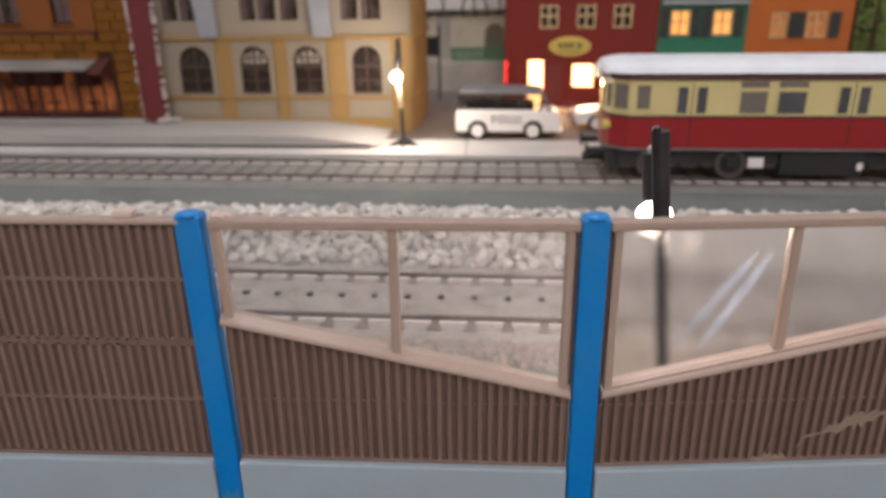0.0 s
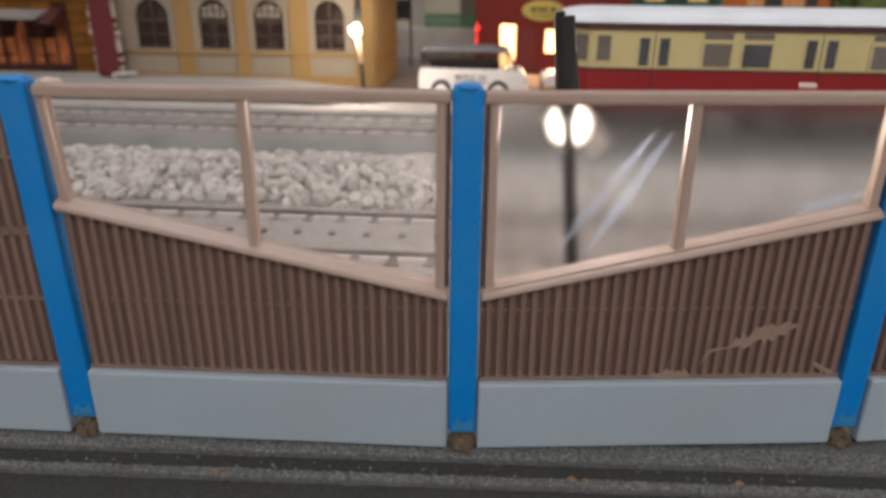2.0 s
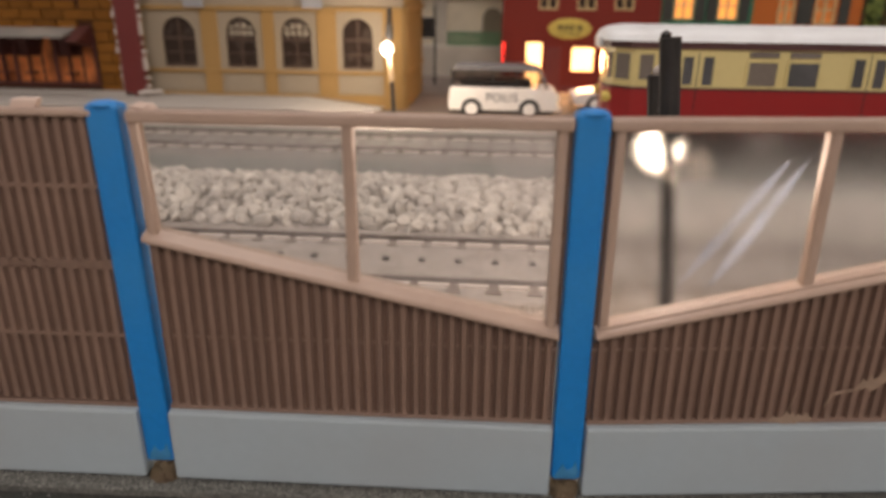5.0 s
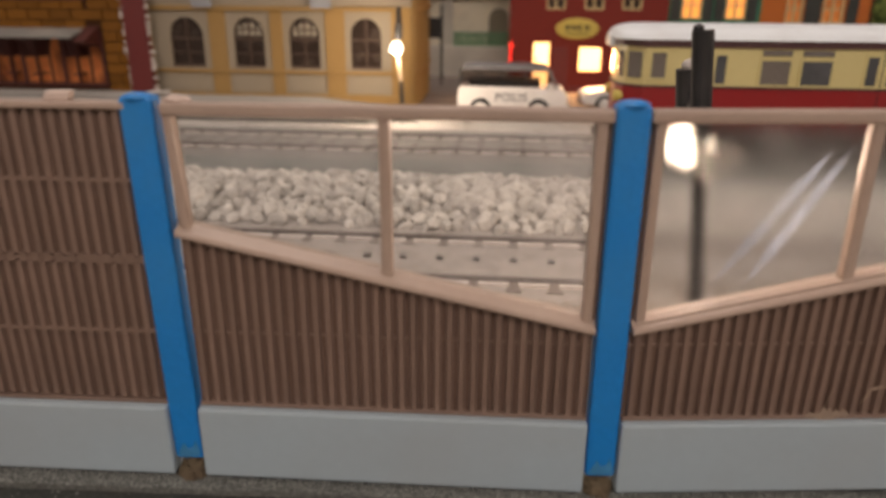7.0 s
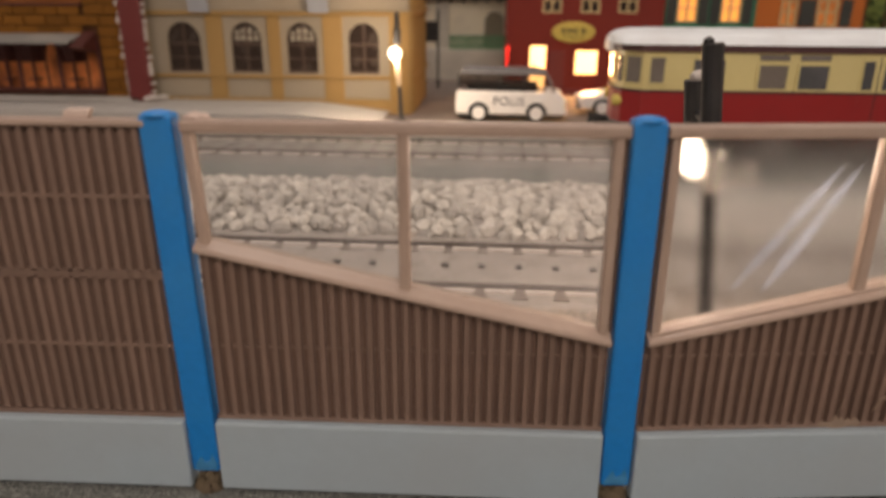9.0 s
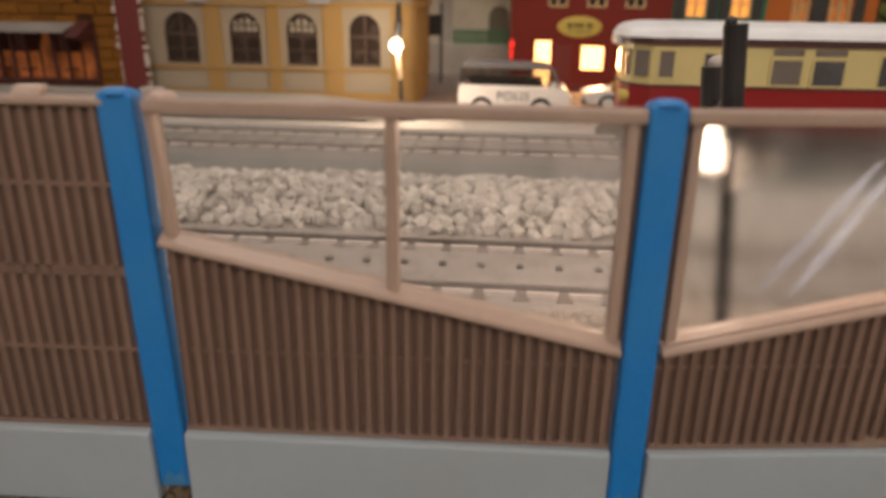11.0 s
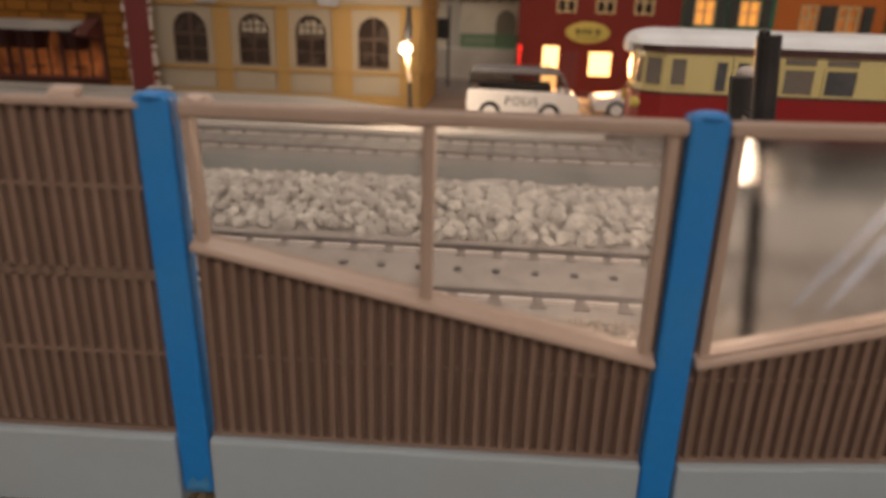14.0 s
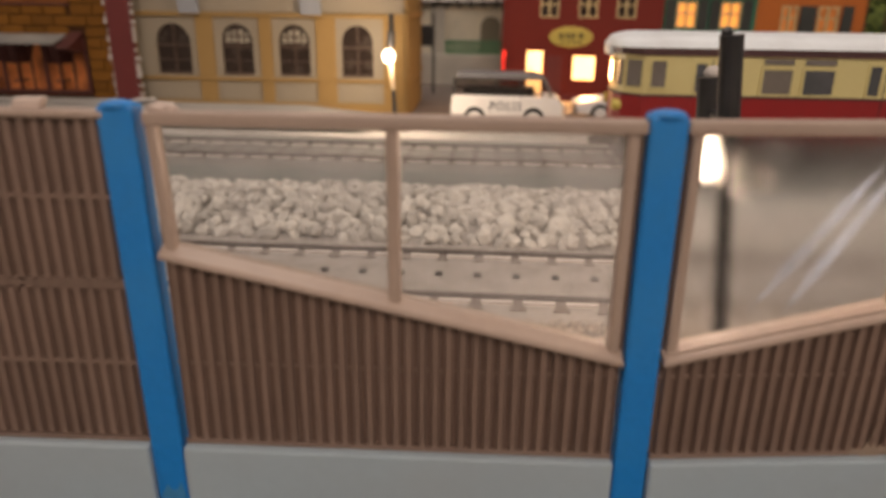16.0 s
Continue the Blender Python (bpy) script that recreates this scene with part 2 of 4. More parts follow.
M_LETTER = mat("grey_black_lettering", (0.06, 0.06, 0.065), 0.5, bump=0)
M_YELLOWSIGN = mat("yellow_sign", (0.55, 0.45, 0.10), 0.5, vary=0.06)
M_SIGNBAR = mat("dark_sign_lettering", (0.12, 0.11, 0.03), 0.5, bump=0)
M_REDLAMP = mat("red_signal_lens", (1.0, 0.03, 0.02), 0.4, bump=0, vary=0.0, stain_amount=0.0, glow=2.4)
M_FARWALL = mat("grey_far_wall", (0.56, 0.53, 0.45), 0.85, vary=0.12, bump=0.2, stain=(0.2, 0.19, 0.16), stain_amount=0.5, stain_scale=30)
M_FARPALE = mat("pale_far_plaster", (0.80, 0.74, 0.58), 0.85, vary=0.1)
M_INFILL = mat("white_infill", (0.82, 0.80, 0.76), 0.85, vary=0.06)
M_TIMBER = mat("dark_timber", (0.05, 0.045, 0.035), 0.8)
M_GREENFENCE = mat("green_far_fence", (0.14, 0.27, 0.15), 0.8, vary=0.2)
M_GRASS = mat("olive_grass_mat", (0.115, 0.145, 0.03), 0.95, vary=0.5, grain=700, bump=1.0, stain=(0.06, 0.085, 0.02), stain_amount=0.6, stain_scale=50)
M_LEAF = mat("dark_conifer", (0.045, 0.075, 0.025), 0.9, vary=0.4, rand=0.3, island=True)
M_TRUNK = mat("brown_trunk", (0.10, 0.06, 0.035), 0.9, vary=0.3)
M_CARD = mat("brown_board", (0.22, 0.17, 0.11), 0.85, vary=0.1)
M_ROOM = mat("cream_room_wall", (0.76, 0.73, 0.70), 0.9, vary=0.04, grain=40, stain_scale=2.0, bump=0.1)
# Pale colour stands for bulb light falling on the black pole.
M_POLEGLOW = mat("painted_lamplit_pole", (0.42, 0.33, 0.22), 0.4, 0.3, vary=0.2)
M_RUST = mat("rusty_crumb", (0.27, 0.18, 0.11), 0.9, vary=0.3)
M_ASPHALT = mat("brown_grey_street", (0.20, 0.165, 0.14), 0.85, vary=0.2, bump=0.4, stain=(0.14, 0.12, 0.10), stain_amount=0.5, stain_scale=40)
M_BLUESCUFF = mat("pale_blue_scuff", (0.045, 0.23, 0.46), 0.6, vary=0.3, bump=0.4)
M_GRAIN = mat("grey_green_grains", (0.185, 0.195, 0.18), 0.95, vary=0.3, bump=0.4, rand=0.5, island=True)
M_FARBED = mat("dark_grey_track_bed", (0.22, 0.215, 0.20), 0.85, vary=0.3, grain=1300, bump=0.5)
M_TRACKGRIT = mat("brown_grey_track_grit", (0.33, 0.285, 0.245), 0.95, vary=0.3, bump=0.3, rand=0.5, island=True)
M_ARCH = mat("shadowy_grey_door", (0.25, 0.22, 0.16), 0.85, vary=0.15)
M_CHIP = mat("pale_pink_plastic_scrap", (0.62, 0.50, 0.43), 0.6, vary=0.15, bump=0.4)
M_ROOF = mat("brown_roof", (0.16, 0.07, 0.04), 0.8, vary=0.2)
M_PANE = clear("clear_pane", 0.0, (0.96, 0.96, 0.95), 0.16, patchy=0.11)
M_HAZY = clear("hazy_pane", 0.2, (0.95, 0.95, 0.945), 0.045, (0.40, 0.41, 0.42), patchy=0.045)
M_VANGLASS = clear("smoked_van_glass", 0.0, (0.62, 0.58, 0.56), 0.06, (0.3, 0.28, 0.27))
# Window reflections on the hazy panes, coloured in as milky blue.
M_GLARE = clear("painted_glare_streak", 0.0, (1, 1, 1), 0.062, (0.60, 0.74, 0.98), patchy=0.04)


# ---- mesh helpers ----
def box(bm, x0, x1, y0, y1, z0, z1, bevel=0.0):
    got = bmesh.ops.create_cube(bm, size=1.0)["verts"]
    for v in got:
        v.co = Vector(((x0 + x1) / 2 + v.co.x * (x1 - x0), (y0 + y1) / 2 + v.co.y * (y1 - y0), (z0 + z1) / 2 + v.co.z * (z1 - z0)))
    if bevel:
        edges = list({e for v in got for e in v.link_edges})
        bmesh.ops.bevel(bm, geom=edges, offset=bevel, segments=2, profile=0.6, affect="EDGES")
    return bm


def rod(bm, a, b, r0, r1=None, seg=14):
    a, b = Vector(a), Vector(b)
    m = Matrix.Translation((a + b) / 2) @ (b - a).to_track_quat("Z", "Y").to_matrix().to_4x4()
    bmesh.ops.create_cone(bm, cap_ends=True, segments=seg, radius1=r0, radius2=r0 if r1 is None else r1, depth=(b - a).length, matrix=m)
    return bm


def ball(bm, c, r, sx=1, sy=1, sz=1, sub=2):
    m = Matrix.Translation(c) @ Matrix.Diagonal((sx, sy, sz, 1))
    bmesh.ops.create_icosphere(bm, subdivisions=sub, radius=r, matrix=m)
    return bm


def prism(bm, outline, lo, hi, axis="y", bevel=0.0):
    """An outline drawn across the axis, extruded along it from lo to hi. Outlines: axis y takes (x, z), z takes (x, y), x takes (y, z)."""
    def at(p, s):
        return {"y": (p[0], s, p[1]), "z": (p[0], p[1], s), "x": (s, p[0], p[1])}[axis]
    lower = [bm.verts.new(at(p, lo)) for p in outline]
    upper = [bm.verts.new(at(p, hi)) for p in outline]
    faces = [bm.faces.new(lower), bm.faces.new(upper)]
    for i in range(len(outline)):
        j = (i + 1) % len(outline)
        faces.append(bm.faces.new((lower[i], lower[j], upper[j], upper[i])))
    bmesh.ops.recalc_face_normals(bm, faces=faces)
    if bevel:
        bmesh.ops.bevel(bm, geom=list({e for f in faces for e in f.edges}), offset=bevel, segments=2, profile=0.6, affect="EDGES")
    return bm


def mesh_of(name, bm, material, smooth=False):
    bm.transform(Matrix.Scale(K, 4))
    me = bpy.data.meshes.new(name)
    bm.to_mesh(me)
    bm.free()
    me.materials.append(material)
    if smooth:
        me.shade_smooth()
    return me


def part(name, bm, material, parent, label="", smooth=False):
    ob = new(name, mesh_of(name, bm, material, smooth))
    ob.parent = parent
    return tagged(ob, label)


def piece(name, me, parent, m=None):
    ob = new(name, me)
    ob.parent = parent
    if m is not None:
        ob.matrix_basis = m
    return ob


def thing(name, x, y, z, turn, label, category, group="", kind=""):
    ob = new(name)
    ob.empty_display_size = 0.01
    ob.matrix_basis = pose(K * x, K * y, K * z, 0, 0, turn)
    return tagged(ob, label, category, group, kind)


def solid(name, bm, material, label, category, kind="", group="", at=(0, 0, 0), turn=0, smooth=False):
    ob = new(name, mesh_of(name, bm, material, smooth))
    ob.matrix_basis = pose(K * at[0], K * at[1], K * at[2], 0, 0, turn)
    return tagged(ob, label, category, group, kind)


B = bmesh.new

# ---- structure: layout board, ground, room ----
solid("ground", box(B(), -60, 60, 0.0, 60, -0.6, 0.1), M_GROUND, "grey textured model railway ground cover", "ground", "structure")
solid("ground_front_edge", box(B(), -60, 60, -24, 0.0, -0.6, -0.02), M_CARD, "brown bare layout board in front of the fence", "board", "structure")
room = solid("floor", box(B(), -105, 105, -185, 72, -77, -75), M_CARD, "brown room floor under the layout", "floor", "structure")
solid("ceiling", box(B(), -105, 105, -185, 72, 146, 148), M_ROOM, "cream room ceiling", "ceiling", "structure")
solid("wall_north", box(B(), -105, 105, 72, 75, -75, 146), M_ROOM, "cream room wall", "wall", "structure")
solid("wall_south", box(B(), -105, 105, -188, -185, -75, 146), M_ROOM, "cream room wall", "wall", "structure")
solid("wall_west", box(B(), -108, -105, -185, 72, -75, 146), M_ROOM, "cream room wall", "wall", "structure")
solid("wall_east", box(B(), 105, 108, -185, 72, -75, 146), M_ROOM, "cream room wall", "wall", "structure")
for lx in (-55, 55):
    for ly in (-20, 55):
        solid("trestle_leg", box(B(), lx - 2, lx + 2, ly - 2, ly + 2, -75, -0.6), M_CARD, "plain wooden leg under the layout board", "leg", group="layout legs")
solid("backdrop", box(B(), -60, 60, 56, 56.6, 0.1, 32), M_FARWALL, "grey painted backdrop behind the town", "backdrop", "structure")

# the verge in front of the fence: grit, a dark groove and a second grit strip
def uneven_strip(y0, y1, z0, z1, seed, step=0.06, rough=0.014):
    rnd = random.Random(seed)
    bm = B()
    ny = max(2, round((y1 - y0) / step))
    nx = round(30 / step)
    grid = [[bm.verts.new((-15 + 30 * i / nx, y0 + (y1 - y0) * j / ny + rnd.uniform(-rough, rough), z1 + rnd.uniform(-rough, rough))) for j in range(ny + 1)] for i in range(nx + 1)]
    for i in range(nx):
        for j in range(ny):
            bm.faces.new((grid[i][j], grid[i + 1][j], grid[i + 1][j + 1], grid[i][j + 1]))
    front = [bm.verts.new((grid[i][0].co.x, y0, z0)) for i in range(nx + 1)]
    for i in range(nx):
        bm.faces.new((front[i], front[i + 1], grid[i + 1][0], grid[i][0]))
    return bm


VERGE_TURN = 2.4
solid("verge", uneven_strip(-0.21, 0.8, -0.03, 0.108, 3, rough=0.008), M_GRIT, "grey gritty verge along the fence foot", "verge", "structure", turn=VERGE_TURN)
solid("verge_groove", uneven_strip(-0.50, -0.21, -0.03, 0.03, 4, rough=0.006), M_DARKSTRIP, "dark groove beside the verge", "verge", "structure", turn=VERGE_TURN)
solid("verge_kerb", uneven_strip(-0.63, -0.50, -0.03, 0.09, 5, rough=0.012), M_GRIT, "rough grey outer verge", "verge", "structure", turn=VERGE_TURN)
solid("verge_edge", uneven_strip(-2.2, -0.63, -0.03, 0.02, 6, rough=0.006), M_DARKSTRIP, "dark outer strip of ground", "verge", "structure", turn=VERGE_TURN)


def grains(name, label, material, count, seed, x0, x1, bands, s0, s1, turn=0.0):
    """Loose grains strewn on bands (y0, y1, z, share) of the ground."""
    r = random.Random(seed)
    vs, fs = [], []
    for y0, y1, z, share in bands:
        for _ in range(int(count * share)):
            x, y, s = r.uniform(x0, x1), r.uniform(y0, y1), r.uniform(s0, s1)
            b0 = len(vs)
            for dx, dy, dz in ((-1, -1, -0.2), (1, -1, -0.2), (1, 1, -0.2), (-1, 1, -0.2), (0, 0, 1.1)):
                vs.append((K * (x + s * dx * r.uniform(0.6, 1.2)), K * (y + s * dy * r.uniform(0.6, 1.2)), K * (z + s * dz)))
            fs += [(b0, b0 + 1, b0 + 4), (b0 + 1, b0 + 2, b0 + 4), (b0 + 2, b0 + 3, b0 + 4), (b0 + 3, b0, b0 + 4)]
    me = bpy.data.meshes.new(name)
    me.from_pydata(vs, [], fs)
    me.materials.append(material)
    ob = new(name, me)
    ob.matrix_basis = pose(0, 0, 0, 0, 0, turn)
    return tagged(ob, label, "grit", "", "stuff")


grains("verge_grit", "loose grey-green grit on the verge", M_GRAIN, 12000, 71, -7, 7, ((-0.21, 0.1, 0.108, 0.75), (-0.63, -0.51, 0.09, 0.24), (-0.49, -0.24, 0.03, 0.01)), 0.009, 0.022, VERGE_TURN)
rnd = random.Random(55)
for cx, cy in ((-2.75, -0.72), (-2.6, -0.74), (1.25, -0.46), (1.4, -0.47), (3.1, -0.36)):
    bm = ball(B(), (0, 0, 0.02), 0.045, rnd.uniform(0.8, 1.6), 1, 0.6, 1)
    for v in bm.verts:
        v.co += Vector([rnd.uniform(-0.012, 0.012) for _ in range(3)])
    solid("rusty_crumb", bm, M_RUST, "tiny rust-coloured crumb on the outer verge", "crumb", group="rusty crumbs", at=(cx, cy, 0.085))

# ---- the fence ----
POSTS = [(-13.9, -0.42), (-9.14, -0.27), (-4.48, -0.12), (0.0, 0.0), (4.47, 0.53), (9.05, 1.3)]


def fence_post(x, y, turn, lean=0.0):
    t = thing("fence_post", x, y, 0.1, turn, "blue plastic fence post in a tan crumbly socket", "post", "fence posts")
    t.matrix_basis = pose(K * x, K * y, K * 0.1, 0, lean, turn)
    bm = box(B(), -0.158, 0.158, -0.09, 0.14, 0.26, 4.22, 0.04)
    for v in bm.verts:
        if v.co.z > 4.2:
            v.co.x *= 0.93
            v.co.y = v.co.y * 0.9
    part("post", bm, M_BLUE, t)
    bm = ball(B(), (0, 0.0, 4.205), 0.15, 1, 0.9, 0.3)
    part("cap", bm, M_BLUE, t, smooth=True)
    rnd = random.Random(int(x * 10) + 77)
    bm = ball(B(), (0, 0.0, 0.05), 0.16, 1, 0.95, 0.95, 3)
    for v in bm.verts:
        v.co += Vector((rnd.uniform(-1, 1), rnd.uniform(-1, 1), rnd.uniform(-1, 1))) * 0.035
        v.co.z = max(-0.05, v.co.z)
    part("scuff", prism(B(), [(-0.13, 0.3), (0.0, 0.29), (0.12, 0.3), (0.13, 0.36), (0.09, 0.5), (0.06, 0.41), (0.0, 0.39), (-0.04, 0.47), (-0.09, 0.38)], -0.0935, -0.09), M_BLUESCUFF, t, "pale scuffed patch at the post foot")
    part("socket", bm, M_CRUMB, t, "tan crumbly foam socket")
    return t


for i, (px, py) in enumerate(POSTS):
    ax, ay = POSTS[max(0, i - 1)]
    bx, by = POSTS[min(len(POSTS) - 1, i + 1)]
    fence_post(px, py, math.degrees(math.atan2(by - ay, bx - ax)), -0.9 if i == 2 else 0.0)


def slat_mesh(height):
    w = 0.042
    return mesh_of("slat", prism(B(), [(-w, 0.0), (-w * 0.62, -0.05), (w * 0.62, -0.05), (w, 0.0)], 0.0, height, "z"), M_SLAT)


SLAT_PITCH = 0.124
PLINTH_TOP = 1.03


def ledge_bar(profile, xa, xb, height):
    """A bar with the given (y, z) profile that follows the slope of height(x) from xa to xb."""
    bm = B()
    ends = [[bm.verts.new((x, y, height(x) + z)) for y, z in profile] for x in (xa, xb)]
    n = len(profile)
    for i in range(n):
        j = (i + 1) % n
        bm.faces.new((ends[0][i], ends[0][j], ends[1][j], ends[1][i]))
    bm.faces.new(ends[0])
    bm.faces.new(ends[1])
    bmesh.ops.recalc_face_normals(bm, faces=list(bm.faces))
    return bm


def panel_frame(kind, a, b, tall_left):
    """A panel from post a to post b: 'glazed' with a sloping window, or 'solid' with slats all the way up."""
    (ax, ay), (bx, by) = a, b
    turn = math.degrees(math.atan2(by - ay, bx - ax))
    length = math.hypot(bx - ax, by - ay)
    x0, x1 = 0.18, length - 0.18
    hazy = not tall_left
    if kind == "solid":
        label = "brown slatted plastic noise barrier panel with horizontal seams"
    elif hazy:
        label = "brown slatted noise barrier panel with hazy sloping window, painted reflections, glue smears"
    else:
        label = "brown slatted noise barrier panel with clear sloping window"
    t = thing("noise_barrier", ax, ay, 0.1, turn, label, "noise barrier", "noise barriers")
    z_hi, z_lo = 2.965, 2.05

    def top_of(x):
        if kind == "solid":
            return 4.16
        f = (x - x0) / (x1 - x0)
        f = f if tall_left else 1 - f
        return z_hi + (z_lo - z_hi) * f

    part("top_rail", box(B(), x0 - 0.02, x1 + 0.02, -0.1, 0.08, 4.045 if kind == "glazed" else 4.095, 4.165, 0.03), M_TAN, t)
    bottom = PLINTH_TOP - 0.1
    part("backing", prism(B(), [(x0, bottom), (x1, bottom), (x1, top_of(x1) - 0.02), (x0, top_of(x0) - 0.02)], 0.0, 0.06), M_BACK, t)
    part("bottom_rail", box(B(), x0, x1, -0.055, 0.0, bottom, bottom + 0.05, 0.012), M_SLAT, t)
    n = int((x1 - x0) / SLAT_PITCH)
    start = x0 + ((x1 - x0) - (n - 1) * SLAT_PITCH) / 2
    if kind == "glazed":
        th = 0.085
        ledge = [(-0.14, -th), (-0.148, -0.06), (-0.14, -0.036), (-0.122, -0.02), (0.0, 0.03), (0.12, 0.03), (0.12, -th)]
        rail = part("sloping_rail", ledge_bar(ledge, x0, x1, top_of), M_TAN, t, "rail with a bevelled upper ledge")
        if hazy:
            part("glazing_bead", ledge_bar([(-0.09, -0.02), (-0.088, 0.016), (-0.07, 0.026), (-0.05, 0.026), (-0.04, 0.0)], x0 + 0.04, x1 - 0.04, top_of), M_TAN, rail)
        # Dark strips added so the gaps beside the posts look shaded.
        for xa, xb in ((x0 - 0.01, x0 + 0.034), (x1 - 0.034, x1 + 0.01)):
            part("edge_channel", box(B(), xa, xb, 0.0, 0.06, top_of((xa + xb) / 2), 4.05), M_BACK, t, "dark brown strip added for the shaded gap beside the post")
        part("seam", box(B(), x0, x1, -0.022, 0.0, 1.79, 1.815), M_SLAT, t)
        for k in range(n):
            x = start + k * SLAT_PITCH
            piece("slat", slat_mesh(top_of(x) - th * 0.6 - bottom - 0.04), t, pose(K * x, 0, K * (bottom + 0.04)))
        mid = (x0 + x1) / 2
        for name, xa, xb in (("upright", x0 + 0.03, x0 + 0.13), ("mullion", mid - 0.056, mid + 0.056), ("upright", x1 - 0.13, x1 - 0.03)):
            bm = box(B(), xa, xb, -0.07, 0.07, top_of((xa + xb) / 2) - 0.04, 4.07, 0.03)
            for v in bm.verts:
                if tall_left and xb < mid - 1 and v.co.z > 3.9:
                    v.co.x -= 0.05
            part(name, bm, M_TAN, t)
        for xa, xb in ((x0 + 0.12, mid - 0.05), (mid + 0.05, x1 - 0.12)):
            pane = part("pane", prism(B(), [(xa, top_of(xa) - 0.03), (xb, top_of(xb) - 0.03), (xb, 4.08), (xa - 0.05 * (tall_left and xb < mid), 4.08)], 0.012, 0.03), M_HAZY if hazy else M_PANE, t,
                        "hazy plastic pane with painted reflections" if hazy else "clear plastic pane")
            pane.visible_shadow = False
            if hazy:
                first = xb < mid
                # Slivers shaped and coloured as reflected light, fixed to the pane.
                marks = ((1.42, 3.12, 0.50, 0.70), (1.66, 3.10, 0.44, 0.74)) if first else ((3.78, 3.02, 0.40, 0.13),)
                for cx, cz, dx, dz in marks:
                    for layer, w in enumerate((0.10, 0.07, 0.045, 0.022)):
                        f = 1 - 0.07 * layer
                        ring = [(-dx * f, -dz * f), (-dx * 0.4 + w * 0.6, -dz * 0.4 - w * 0.5), (dx * 0.45 + w * 0.6, dz * 0.45 - w * 0.5), (dx * f, dz * f), (dx * 0.45 - w * 0.6, dz * 0.45 + w * 0.5), (-dx * 0.4 - w * 0.6, -dz * 0.4 + w * 0.5)]
                        sc = part("scuff", prism(B(), [(cx + p, cz + q) for p, q in ring], 0.009 - 0.004 * layer, 0.0105 - 0.004 * layer), M_GLARE, pane, "milky streak of painted reflection")
                        sc.visible_shadow = False
    else:
        levels = [bottom + 0.04, 1.78, 2.58, 3.40, 4.13]
        part("seam", box(B(), x0, x1, -0.04, 0.0, 1.775, 1.815), M_SLAT, t)
        part("seam", box(B(), x0, x1, -0.05, 0.0, 2.545, 2.645), M_SLAT, t)
        part("seam", box(B(), x0, x1, -0.04, 0.0, 3.39, 3.43), M_SLAT, t)
        meshes = [slat_mesh(levels[j + 1] - levels[j] - 0.035) for j in range(4)]
        for k in range(n):
            for j in range(4):
                piece("slat", meshes[j], t, pose(K * (start + k * SLAT_PITCH), 0, K * (levels[j] + 0.03)))
    return t, length, turn


def smear(x0, x1, z0, z1, h, seed, y=-0.056):
    """A ragged smear of dried glue that catches on the slats along a slanting line."""
    rnd = random.Random(seed)
    n = max(4, int((x1 - x0) / 0.035))
    up, low = [], []
    for i in range(n + 1):
        f = i / n
        swell = math.sin(math.pi * min(1, max(0, f))) ** 0.6
        x, c = x0 + (x1 - x0) * f, z0 + (z1 - z0) * f
        up.append((x, c + 0.01 + h * swell * rnd.uniform(0.15, 1.0)))
        low.append((x, c - 0.005 - h * swell * rnd.uniform(0.1, 0.9)))
    return prism(B(), up + low[::-1], y, y + 0.015)


KINDS = ["solid", "solid", "glazed", "glazed", "solid"]
for i, kind in enumerate(KINDS):
    t, length, turn = panel_frame(kind, POSTS[i], POSTS[i + 1], i == 2)
    if i == 3:
        for n, (xa, xb, za, zb, h) in enumerate(((2.98, 3.62, 1.36, 1.56, 0.15), (3.4, 3.72, 1.5, 1.6, 0.1), (2.72, 3.02, 1.27, 1.34, 0.02), (2.68, 2.76, 1.12, 1.28, 0.03), (2.12, 2.58, 0.97, 0.99, 0.11), (2.3, 2.36, 1.05, 1.3, 0.03), (3.98, 4.24, 1.12, 0.98, 0.05))):
            part("glue_smear", smear(xa, xb, za, zb, h, 40 + n, -0.055 - 0.002 * n), M_GLUE, t, "tan ragged smear of dried glue")
    pl = thing("fence_plinth", POSTS[i][0], POSTS[i][1], 0.1, turn, "smooth pale grey plinth board under the noise barrier", "plinth", "fence plinths")
    part("board", box(B(), 0.17, length - 0.17, -0.14, 0.1, 0.075, PLINTH_TOP - 0.1, 0.035), M_PLINTH, pl)
    # Added black foot draws the contact shadow line below the board.
    part("foot", box(B(), 0.2, length - 0.2, -0.06, 0.08, 0.0, 0.1), M_STUDSHADE, pl, "recessed foot, black for the contact shadow")
# a chip stuck on the solid panel's rail, another on the right-hand rail
bm = box(B(), -0.12, 0.12, -0.06, 0.06, 0, 0.09, 0.02)
for v in bm.verts:
    v.co.x += 0.4 * v.co.z
solid("plastic_chip", bm, M_CHIP, "small pale plastic chip on the fence rail", "chip", at=(-5.32, -0.14, 4.262), turn=8)
bm = box(B(), -0.08, 0.08, -0.04, 0.04, 0, 0.05, 0.015)
solid("plastic_chip", bm, M_CHIP, "small pale plastic chip on the fence rail", "chip", at=(3.4, 0.63, 4.262), turn=-15)

rnd = random.Random(12)
bm = ball(B(), (0, 0, 0.02), 0.06, 2.2, 0.9, 0.8, 3)
for v in bm.verts:
    v.co += Vector([rnd.uniform(-0.012, 0.012) for _ in range(3)])
solid("plastic_chip", bm, M_CHIP, "pale lump of dried glue on the rail beside a post", "chip", at=(-4.16, -0.13, 4.262))

